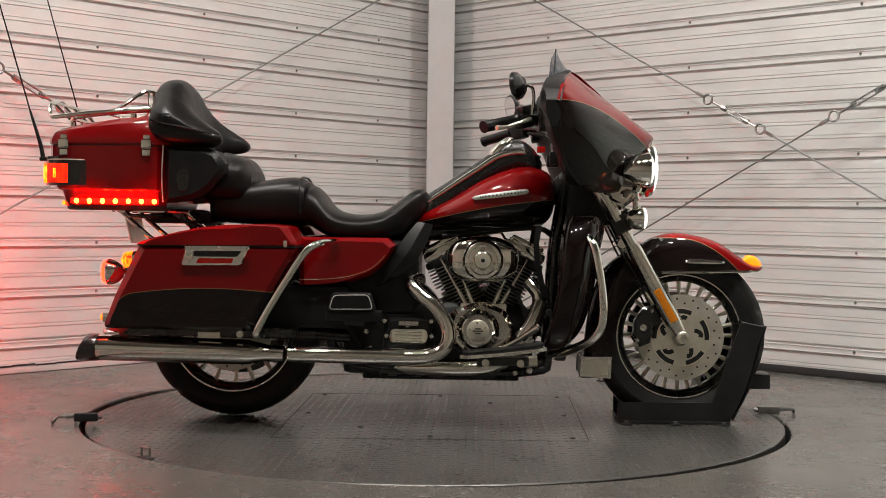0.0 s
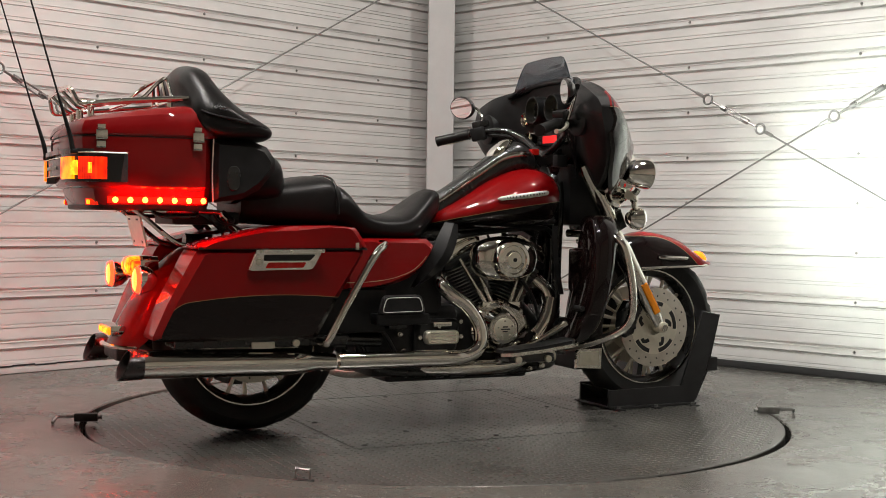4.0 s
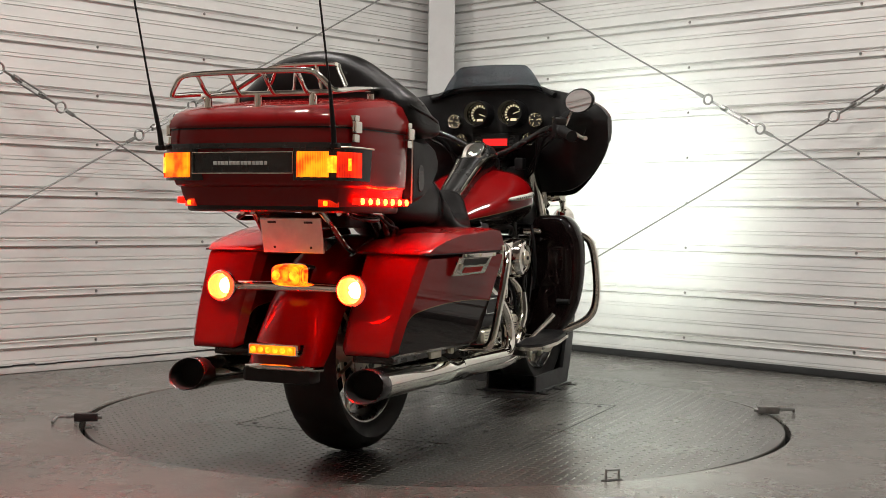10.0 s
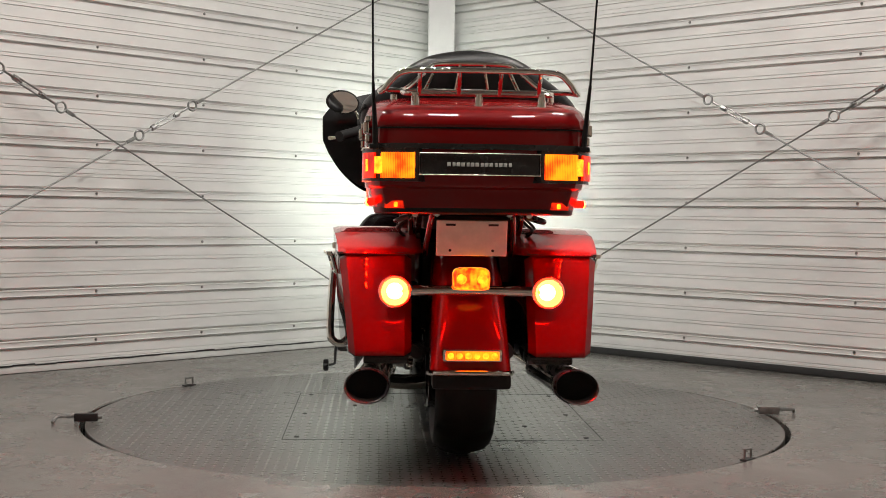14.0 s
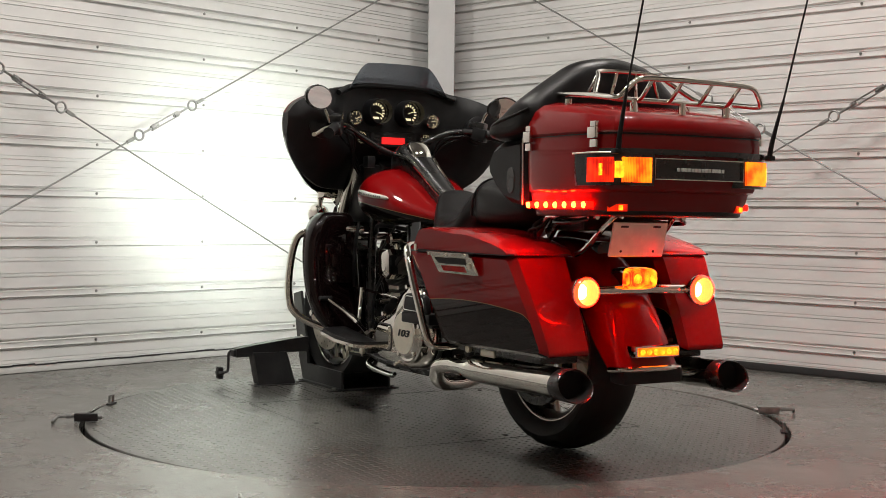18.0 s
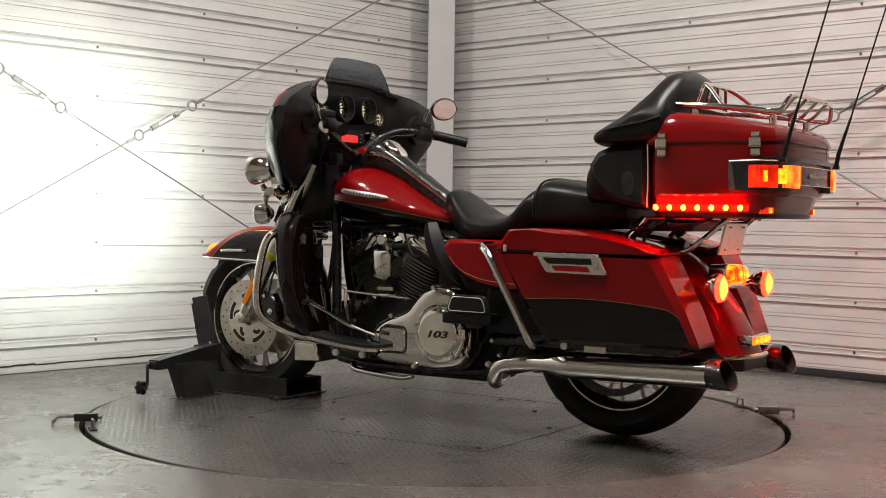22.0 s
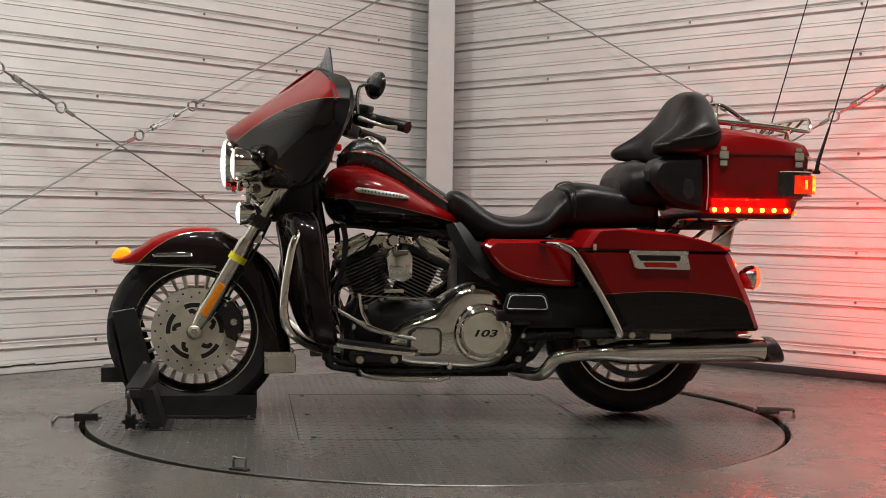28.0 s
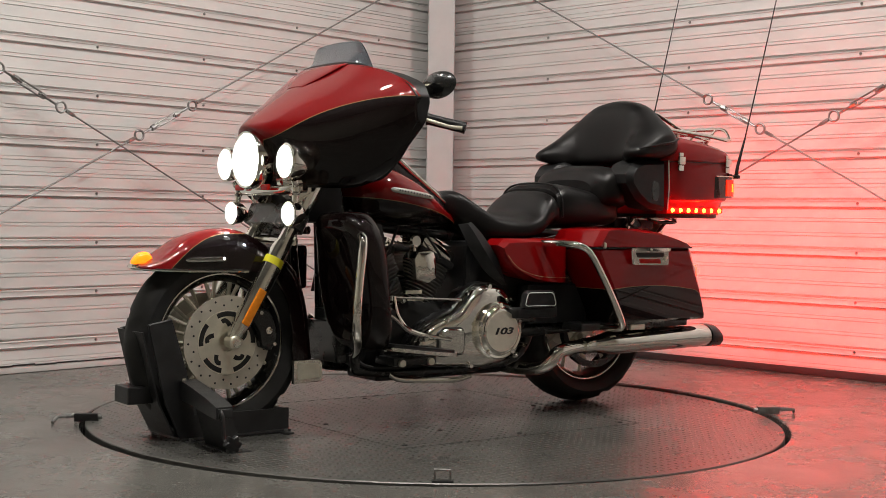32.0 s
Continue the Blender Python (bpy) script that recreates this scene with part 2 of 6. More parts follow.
def tube(points, r, n=10, smooth=6, closed=False, caps=True):
    """A round bar bent along the points; r may be a list."""
    line = spline(points, smooth, closed) if smooth > 1 else [Vector(q) for q in points]
    rs = r if isinstance(r, (list, tuple)) else [r] * len(points)
    m, rings, up = len(line), [], None
    for i, q in enumerate(line):
        a = line[(i - 1) % m] if closed or i else q
        b = line[(i + 1) % m] if closed or i + 1 < m else q
        d = (b - a).normalized()
        if up is None:
            up = Vector((0, 0, 1)) if abs(d.z) < 0.9 else Vector((1, 0, 0))
        side = d.cross(up).normalized()
        up = side.cross(d).normalized()
        f = i / max(1, m - 1) * (len(rs) - 1)
        k = min(int(f), len(rs) - 2) if len(rs) > 1 else 0
        rad = rs[k] + (rs[min(k + 1, len(rs) - 1)] - rs[k]) * (f - k)
        rings.append([q + (side * math.cos(t) + up * math.sin(t)) * rad for t in (2 * math.pi * j / n for j in range(n))])
    if closed:
        vs, fs = loft(rings, caps=False)
        o = (m - 1) * n
        # the seam keeps its own turn, so join by the nearest corner
        s = min(range(n), key=lambda j: (rings[-1][0] - rings[0][j]).length)
        fs += [(o + j, o + (j + 1) % n, (s + j + 1) % n, (s + j) % n) for j in range(n)]
        return vs, fs
    return loft(rings, caps=caps)


def lathe(profile, n=48, axis="y", at=(0, 0, 0), closed=False, caps=True):
    """A turned body: profile of (along, radius) round an axis."""
    rings = []
    for j in range(n):
        c, s = math.cos(2 * math.pi * j / n), math.sin(2 * math.pi * j / n)
        ring = []
        for a, r in profile:
            v = {"y": (r * c, a, r * s), "x": (a, r * c, r * s), "z": (r * c, r * s, a)}[axis]
            ring.append(Vector(v) + Vector(at))
        rings.append(ring)
    m = len(profile)
    vs = [p for r in rings for p in r]
    fs = []
    for j in range(n):
        k = (j + 1) % n
        for i in range(m if closed else m - 1):
            h = (i + 1) % m
            fs.append((j * m + i, j * m + h, k * m + h, k * m + i))
    if not closed and caps:
        if profile[0][1] > 1e-5:
            fs.append(tuple(j * m for j in range(n)))
        if profile[-1][1] > 1e-5:
            fs.append(tuple(j * m + m - 1 for j in range(n - 1, -1, -1)))
    return vs, fs


def plate(outline, y0, y1, b=0.003):
    """A flat piece with chamfered rims, cut to an outline of (x, z), from y0 to y1."""
    c = [sum(q[i] for q in outline) / len(outline) for i in (0, 1)]
    def ring(y, k):
        out = []
        for x, z in outline:
            d = Vector((x - c[0], z - c[1]))
            d = d * (1 - min(0.4, k / max(d.length, 1e-4)))
            out.append((c[0] + d.x, y, c[1] + d.y))
        return out
    s = 1 if y1 > y0 else -1
    return loft([ring(y0, b), ring(y0 + s * b, 0), ring(y1 - s * b, 0), ring(y1, b)])


def oval(n, a, b, e=2.0):
    """A rounded outline: half-sizes a, b; e 2 is an ellipse, more is squarer."""
    out = []
    for j in range(n):
        t = 2 * math.pi * j / n
        c, s = math.cos(t), math.sin(t)
        out.append((a * math.copysign(abs(c) ** (2 / e), c), b * math.copysign(abs(s) ** (2 / e), s)))
    return out


def body(stations, n=32, smooth=4, e=2.5):
    """A smooth body along x: stations of (x, y middle, half-width, z low, z high[, squareness])."""
    st = [tuple(s) + ((e,) if len(s) < 6 else ()) for s in stations]
    fine = []
    for i in range(len(st) - 1):
        a, b = st[max(i - 1, 0)], st[i]
        c, d = st[i + 1], st[min(i + 2, len(st) - 1)]
        for k in range(smooth):
            t = k / smooth
            fine.append([0.5 * (2 * B + (C - A) * t + (2 * A - 5 * B + 4 * C - D) * t * t + (3 * B - A - 3 * C + D) * t ** 3) for A, B, C, D in zip(a, b, c, d)])
    fine.append(list(st[-1]))
    rings = []
    for x, y, w, z0, z1, ee in fine:
        rings.append([(x, y + p, (z0 + z1) / 2 + q) for p, q in oval(n, max(w, 0.001), max((z1 - z0) / 2, 0.001), max(1.6, ee))])
    return loft(rings)


def empty(name, label, category, m=Matrix(), group="", kind=""):
    ob = new(name)
    ob.empty_display_size = 0.1
    ob.matrix_world = m
    return tagged(ob, label, category, group, kind)


# ---- the room ----
RIB, PITCH = 1.2705, 0.2284


def panel_profile(z0, z1):
    """The sheet's section, (out of the wall, z): a broad hat rib at each pitch and two low ribs between."""
    pts = []
    k0, k1 = math.floor((z0 - RIB) / PITCH) - 1, math.ceil((z1 - RIB) / PITCH) + 1
    for k in range(k0, k1 + 1):
        z = RIB + k * PITCH
        pts += [(0.000, z - 0.0295), (-0.011, z - 0.0283), (-0.011, z - 0.0215), (0.006, z - 0.0155), (0.006, z - 0.0125), (0.003, z - 0.0118), (0.003, z + 0.0080), (0.006, z + 0.0088), (0.006, z + 0.0120), (-0.012, z + 0.0148), (-0.012, z + 0.0235), (0.000, z + 0.0250)]
        for f in (0.36, 0.66):
            c = z + PITCH * f
            pts += [(0.000, c - 0.0100), (-0.0035, c - 0.0094), (-0.0035, c - 0.0074), (0.0012, c - 0.0066), (0.0012, c + 0.0066), (-0.0035, c + 0.0074), (-0.0035, c + 0.0094), (0.000, c + 0.0100)]
    pts = [p for p in pts if z0 < p[1] < z1]
    return [(0.0, z0)] + pts + [(0.0, z1)]


def sheet(length, z0, z1):
    prof = panel_profile(z0, z1)
    front = [[(u, p[0], p[1]) for p in prof] for u in (0.0, length)]
    back = [[(u, -0.026, p[1]) for p in prof] for u in (0.0, length)]
    n = len(prof)
    vs = [Vector(v) for r in front + back for v in r]
    fs = [(i, i + 1, n + i + 1, n + i) for i in range(n - 1)] + [(2 * n + i, 3 * n + i, 3 * n + i + 1, 2 * n + i + 1) for i in range(n - 1)]
    fs += [(0, n, 3 * n, 2 * n), (n - 1, 3 * n - 1, 4 * n - 1, 2 * n - 1)]
    fs += [tuple(list(range(n)) + list(range(3 * n - 1, 2 * n - 1, -1))), tuple(list(range(n, 2 * n)) + list(range(4 * n - 1, 3 * n - 1, -1)))]
    return vs, fs


def wall_frame(along, inward, at=CORNER):
    """The space of a wall: x along it, y into the room, z up."""
    m = Matrix((along, inward, Vector((0, 0, 1)))).transposed().to_4x4()
    m.translation = at
    return m


WALLS = [("wall_left", LEFT, RIGHT, CORNER, 0.035), ("wall_right", RIGHT, LEFT, CORNER, 0.036),
         ("wall_behind_left", LEFT, -RIGHT, CORNER + RIGHT * SPAN, 0.03), ("wall_behind_right", RIGHT, -LEFT, CORNER + LEFT * SPAN, 0.03)]
screw_mesh = None
for name, along, inward, at, foot in WALLS:
    wall = part(name, box(-0.15, SPAN + 0.15, -0.16, -0.028, 0.0, TOP), "trim")
    wall.matrix_world = wall_frame(along, inward, at)
    tagged(wall, "white ribbed sheet steel wall with horizontal ribs", "wall", kind="structure")
    edges = [foot] + [RIB + (k + 0.5) * PITCH for k in (-2, 2, 6)] + [TOP]
    for z0, z1 in zip(edges, edges[1:]):
        part("panel", sheet(SPAN, z0 + 0.0006, z1 - 0.0006), "panel" if at == CORNER else "shop", wall)
    if not at == CORNER:
        tagged(wall, "unseen beige wall added behind the camera for the chrome to reflect", "wall")
        continue
    if screw_mesh is None:
        screw_mesh = mesh_of("screw", *joined(lathe([(0.0, 0.0075), (0.0015, 0.0075), (0.002, 0.005), (0.006, 0.0046), (0.0065, 0.0)], 8)))
        screw_mesh.materials.append(M["steel"])
    for k in range(-5, 4):
        for j in range(7 if along == LEFT else 5):
            s = part("screw", screw_mesh, "steel", wall)
            s.matrix_basis = pose(0.526 + 0.603 * j if along == LEFT else 0.823 + 0.916 * j, 0.005, RIB + k * PITCH - 0.001)

part("base_channel", box(0.0, SPAN, 0.0, 0.03, 0.002, 0.034, 0.003), "trim", bpy.data.objects["wall_left"], "white base channel with a cracked sealant line")
crack = random.Random(4)
part("sealant_line", joined(*(box(0.02 + 0.11 * i, 0.02 + 0.11 * (i + 1), 0.0285, 0.0318, 0.0335 - crack.uniform(0.0, 0.004), 0.0365 + crack.choice((0.0, 0.0, 0.0015, 0.005)), 0.0005) for i in range(44))), "blackgap", bpy.data.objects["wall_left"], "cracked dark sealant line")
# a dull black strip, 3 cm high, along the right wall's foot
part("base_strip", box(0.0, SPAN, 0.0, 0.010, 0.002, 0.036, 0.003), "blackgap", bpy.data.objects["wall_right"], "dark strip along the foot of the wall")

ceiling = part("ceiling", box(-0.15, SPAN + 0.15, -0.15, SPAN + 0.15, TOP, TOP + 0.12), "ceiling")
ceiling.matrix_world = wall_frame(LEFT, RIGHT)
tagged(ceiling, "grey roof liner with shop lights", "ceiling", kind="structure")

# steel corner column
column = part("corner_column", box(-0.0757, 0.0757, -0.08, 0.18, 0.0, TOP, 0.008), "column")
column.matrix_world = pose(0.004, 2.71, 0, 0, 0, 0)
tagged(column, "pale grey square steel column in the room corner", "column", kind="structure")

# floor with a round pit for the turntable
R_PIT, R_DISC, FLOOR_Z = 1.262, 1.243, 0.0


def floor_sheet(n=128):
    vs, fs = [], []
    rings = [(R_PIT, -0.10), (R_PIT, -0.004), (R_PIT + 0.004, 0.0), (1.6, 0.0), (2.6, 0.0)]
    for r, z in rings:
        vs += [Vector((r * math.cos(2 * math.pi * j / n), r * math.sin(2 * math.pi * j / n), z)) for j in range(n)]
    c = [on_room(u, v, 0) for u, v in ((-0.1, -0.1), (SPAN + 0.1, -0.1), (SPAN + 0.1, SPAN + 0.1), (-0.1, SPAN + 0.1))]
    for j in range(n):
        d = Vector((math.cos(2 * math.pi * j / n), math.sin(2 * math.pi * j / n), 0))
        best = 99
        for a, b in zip(c, c[1:] + c[:1]):
            e = b - a
            den = d.x * e.y - d.y * e.x
            if abs(den) > 1e-6:
                t = (a.x * e.y - a.y * e.x) / den
                s = (a.x * d.y - a.y * d.x) / den
                if t > 0 and -0.001 <= s <= 1.001:
                    best = min(best, t)
        vs.append(d * best)
    m = len(rings) + 1
    for i in range(m - 1):
        for j in range(n):
            k = (j + 1) % n
            fs.append((i * n + j, i * n + k, (i + 1) * n + k, (i + 1) * n + j))
    return vs, fs


def floor_material():
    m, n, l, bsdf = shader("painted_concrete")
    patch, fine, scuff = noise_of(n, l, 1.3, 6, 0.65), noise_of(n, l, 26, 4, 0.7), noise_of(n, l, 3.5, 8, 0.78)
    a = ramp(n, l, patch, (0.082, 0.079, 0.071), (0.122, 0.118, 0.106))
    b = ramp(n, l, scuff, (0.45, 0.44, 0.42), (1.0, 1.0, 1.0), 0.28, 0.42)
    mix = n.new("ShaderNodeMix")
    mix.data_type, mix.blend_type = "RGBA", "MULTIPLY"
    mix.inputs["Factor"].default_value = 0.35
    l.new(a, mix.inputs[6])
    l.new(b, mix.inputs[7])
    l.new(mix.outputs[2], bsdf.inputs["Base Color"])
    l.new(scalar(n, l, scuff, 0.34, 0.17), bsdf.inputs["Roughness"])
    bump(n, l, bsdf, fine, 0.10, 0.003)
    return m


M["floor"] = floor_material()
floor = part("floor", floor_sheet(), "floor")
tagged(floor, "scuffed grey painted concrete floor", "floor", kind="structure")
pit = part("pit", lathe([(-0.11, 0.0), (-0.11, R_PIT + 0.03), (-0.10, R_PIT + 0.03), (-0.10, 0.0)], 96, "z"), "blackgap")
tagged(pit, "dark round pit under the turntable", "pit", kind="structure")


# ---- turntable: a steel disc that turns, a little out of level ----
TILT = math.tan(radians(0.42))


def disc_z(x):
    return x * TILT - 0.001


def disc_material():
    m, n, l, bsdf = shader("tread_plate_steel")
    patch, fine = noise_of(n, l, 2.2, 6, 0.7), noise_of(n, l, 40, 4)
    l.new(ramp(n, l, patch, (0.066, 0.064, 0.059), (0.108, 0.105, 0.097)), bsdf.inputs["Base Color"])
    l.new(scalar(n, l, patch, 0.24, 0.38), bsdf.inputs["Roughness"])
    bsdf.inputs["Metallic"].default_value = 0.25
    bump(n, l, bsdf, fine, 0.08, 0.002)
    return m


M["disc"] = disc_material()
turntable = empty("turntable", "round grey steel tread plate turntable let into the floor", "turntable")
top = lathe([(-0.05, R_DISC - 0.02), (-0.05, R_DISC), (-0.003, R_DISC), (0.0, R_DISC - 0.003), (0.0, 0.0)], 128, "z")
top = ([v + Vector((0, 0, disc_z(v.x))) for v in top[0]], top[1])
part("disc", top, "disc", turntable)


def lugs():
    """Raised lozenges of the tread plate, turned by quarter turns."""
    vs, fs, p = [], [], 0.030
    k = int(R_DISC / p) + 1
    for i in range(-k, k + 1):
        for j in range(-k, k + 1):
            x, y = i * p, j * p
            if x * x + y * y > (R_DISC - 0.02) ** 2:
                continue
            a, b = ((0.0125, 0.0042) if (i + j) % 2 else (0.0042, 0.0125))
            z, o = disc_z(x), len(vs)
            vs += [(x + a, y, z), (x, y + b, z), (x - a, y, z), (x, y - b, z), (x, y, z + 0.0013)]
            fs += [(o, o + 1, o + 4), (o + 1, o + 2, o + 4), (o + 2, o + 3, o + 4), (o + 3, o, o + 4)]
    return vs, fs


M["lug"] = surface("worn_tread_steel", (0.10, 0.098, 0.09), (0.16, 0.157, 0.145), (0.15, 0.28), 0.5, 2.5)
tagged(part("tread_pattern", lugs(), "lug", turntable), kind="stuff")
for x0, x1, y0, y1 in ((-0.52, 0.52, -0.531, -0.528), (-0.52, 0.52, 0.523, 0.526), (-0.522, -0.519, -0.53, 0.525), (0.519, 0.522, -0.53, 0.525)):
    s = box(x0, x1, y0, y1, 0.0, 0.0012, 0.0003)
    part("hatch_joint", ([v + Vector((0, 0, disc_z(v.x))) for v in s[0]], s[1]), "blackgap", turntable)
for x, y in ((0.47, 0.48), (-0.47, 0.48), (0.47, -0.48), (-0.47, -0.48), (0.0, 0.48), (0.0, -0.48), (0.47, 0.0), (-0.47, 0.0), (0.2, 0.3), (-0.25, -0.3)):
    part("bolt", lathe([(disc_z(x), 0.009), (disc_z(x) + 0.003, 0.009), (disc_z(x) + 0.004, 0.0)], 10, "z", (x, y, 0)), "blackgap", turntable)
for x, y in ((0.706, 1.002), (-0.830, -0.921)):
    a = math.atan2(y, x) + math.pi / 2
    d = Vector((math.cos(a), math.sin(a), 0)) * 0.021
    c, z = Vector((x, y, 0)), disc_z(x)
    lug = part("lifting_loop", tube([c - d + Vector((0, 0, z)), c - d + Vector((0, 0, z + 0.034)), c + d + Vector((0, 0, z + 0.034)), c + d + Vector((0, 0, z))], 0.0042, 8, 1), "steel", turntable, "bent steel lifting loop")
    foot = moved(box(-0.03, 0.03, -0.012, 0.012, 0.0, 0.006, 0.002), Matrix.Translation((x, y, z)) @ Matrix.Rotation(a, 4, "Z"))
    part("loop_foot", foot, "blackgap", lug)


# spring latches on the floor by the rim
def latch(name, m, black):
    ob = empty(name, "small spring bolt latch lying on the floor beside the turntable", "latch", m, "floor latches")
    part("sleeve", box(-0.012, 0.068, -0.014, 0.014, 0.004, 0.032, 0.005), "chock" if black else "steel", ob)
    part("bolt", tube([(0.068, 0, 0.018), (0.082, 0, 0.018)], 0.007, 10, 1), "steel", ob)
    part("handle", tube([(-0.012, 0, 0.022), (-0.058, 0, 0.022), (-0.070, -0.012, 0.018), (-0.078, -0.045, 0.006)], 0.006, 8, 3), "steel", ob)
    part("spring", tube([(-0.045 + 0.0022 * i, 0.009 * math.cos(i * 1.57), 0.022 + 0.009 * math.sin(i * 1.57)) for i in range(15)], 0.0012, 6, 2), "steel", ob)
    return ob


latch("spring_latch", pose(-1.235, -0.285, 0, 0, 0, 8), True)
latch("spring_latch", pose(1.275, 0.088, 0, 0, 0, 180), False)


# bracing cables in front of the walls, each with a turnbuckle
def brace(frame_, a, b, t0, t1):
    """A wire rope from a to b in the wall's space, with a turnbuckle between t0 and t1 of its length."""
    y = 0.10
    A, B = Vector((a[0], y, a[1])), Vector((b[0], y, b[1]))
    at = lambda t: A + (B - A) * t
    ob = empty("cable_brace", "taut steel wire rope brace with an eye turnbuckle", "cable", frame_, "wall bracing cables")
    part("rope", tube([at(0), at(t0)], 0.0042, 8, 1), "cable", ob)
    part("rope", tube([at(t1), at(1)], 0.0042, 8, 1), "cable", ob)
    d, L = (B - A).normalized(), (B - A).length * (t1 - t0)
    m = Matrix((d, Vector((0, 1, 0)), d.cross(Vector((0, 1, 0))))).transposed().to_4x4()
    m.translation = at(t0)
    buckle = []
    for s in (0, 1):
        c = 0.028 if s == 0 else L - 0.028
        ring = [(c + 0.024 * math.cos(q), 0.004 * (1 - 2 * s), 0.024 * math.sin(q)) for q in (2 * math.pi * j / 16 for j in range(16))]
        eye = part("eye_bolt", moved(tube(ring, 0.0055, 8, 1, True), m), "steel", ob)
        e0, e1 = (c + 0.024, c + 0.12) if s == 0 else (c - 0.12, c - 0.024)
        part("thread", moved(tube([(e0, 0, 0), (e1, 0, 0)], 0.006, 8, 1), m), "steel", eye)
        g = -0.05 if s == 0 else L + 0.004
        part("rope_clip", moved(box(g, g + 0.046, -0.007, 0.007, -0.008, 0.008, 0.003), m), "steel", ob)
    b0, b1 = L * 0.30, L * 0.74
    frame_bars = joined(*(tube([(b0 + 0.004, 0, z), (b1 - 0.004, 0, z)], 0.0042, 8, 1) for z in (-0.0105, 0.0105)), *(tube([(e, 0, 0), (e + 0.026, 0, 0)], 0.0135, 8, 1) for e in (b0, b1 - 0.026)))
    part("turnbuckle", moved(frame_bars, m), "steel", ob)
    return ob


ML, MR = wall_frame(LEFT, RIGHT), wall_frame(RIGHT, LEFT)


def through_points(p, q, u0, u1):
    k = (q[1] - p[1]) / (q[0] - p[0])
    return (u0, p[1] + k * (u0 - p[0])), (u1, p[1] + k * (u1 - p[0]))


a, b = through_points((0.611, 1.935), (2.863, 0.715), 0.10, 4.05)
brace(ML, a, b, (1.845 - 0.10) / 3.95, (2.190 - 0.10) / 3.95)
a, b = through_points((2.567, 1.189), (1.166, 0.481), 0.22, 6.5)
brace(ML, a, b, (2.555 - 0.22) / 6.28, (2.90 - 0.22) / 6.28)
a, b = through_points((0.786, 1.930), (2.830, 0.826), 0.10, 4.3)
brace(MR, a, b, (1.890 - 0.10) / 4.2, (2.225 - 0.10) / 4.2)
a, b = through_points((2.571, 1.205), (1.052, 0.420), 0.25, 6.2)
brace(MR, a, b, (2.555 - 0.25) / 5.95, (2.905 - 0.25) / 5.95)

# housings and tubes for the unseen lamps under the ceiling
for place, watts, long_ in LAMPS:
    ob = empty("shop_light", "unseen white ceiling shop light with two glowing tubes", "light fixture", pose(place[0], place[1], TOP), "ceiling lights")
    part("housing", box(-long_ / 2 - 0.02, long_ / 2 + 0.02, -0.10, 0.10, -0.06, 0.0, 0.006), "trim", ob)
    for y in (-0.045, 0.045):
        part("tube", tube([(-long_ / 2, y, -0.078), (long_ / 2, y, -0.078)], 0.013, 10, 1), "tube", ob)


# ---- the motorcycle: x forward, y to its left, z up ----
motorcycle = empty("motorcycle", "red and black touring motorcycle with trunk, saddlebags and lit lamps", "motorcycle")


def both(name, shape, material, parent=None, label="", sharp=35):
    """A part on the left side and its mirror image on the right."""
    p = parent if isinstance(parent, (list, tuple)) else (parent or motorcycle,) * 2
    return [part(name, shape, material, p[0], label, sharp), part(name, flipped(shape), material, p[1], label, sharp)]


def disc_part(name, c, r, depth, material, parent, axis="y", n=32, label="", round_=0.15):
    """A round cap with a soft rim; depth is signed along the axis."""
    k = min(abs(depth) * 0.5, r * round_)
    s = math.copysign(1, depth)
    return part(name, lathe([(0.0, r), (depth - s * k, r), (depth, r - k), (depth, 0.0)], n, axis, c), material, parent, label)


# wheels
def tyre_shape(x, z, R, w, rim, n=120):
    prof = [(-w * 0.55, rim - 0.006), (-w * 0.86, rim + 0.02), (-w, (R + rim) / 2), (-w * 0.93, R - 0.030), (-w * 0.72, R - 0.013), (-w * 0.4, R - 0.004), (-w * 0.12, R), (w * 0.12, R), (w * 0.4, R - 0.004), (w * 0.72, R - 0.013), (w * 0.93, R - 0.030), (w, (R + rim) / 2), (w * 0.86, rim + 0.02), (w * 0.55, rim - 0.006), (0, rim - 0.016)]
    vs, fs = lathe(prof, n, "y", (0, 0, 0), True)
    m, out = len(prof), []
    for i, v in enumerate(vs):
        j, k = divmod(i, m)
        cut = 0.0
        if k in (4, 5) and (j + k) % 10 in (0, 1):
            cut = 0.009
        if k in (8, 9) and (j - k + 5) % 10 in (0, 1):
            cut = 0.009
        d = Vector((v.x, 0, v.z)).normalized()
        out.append(v - d * cut + Vector((x, 0, z)))
    return out, fs


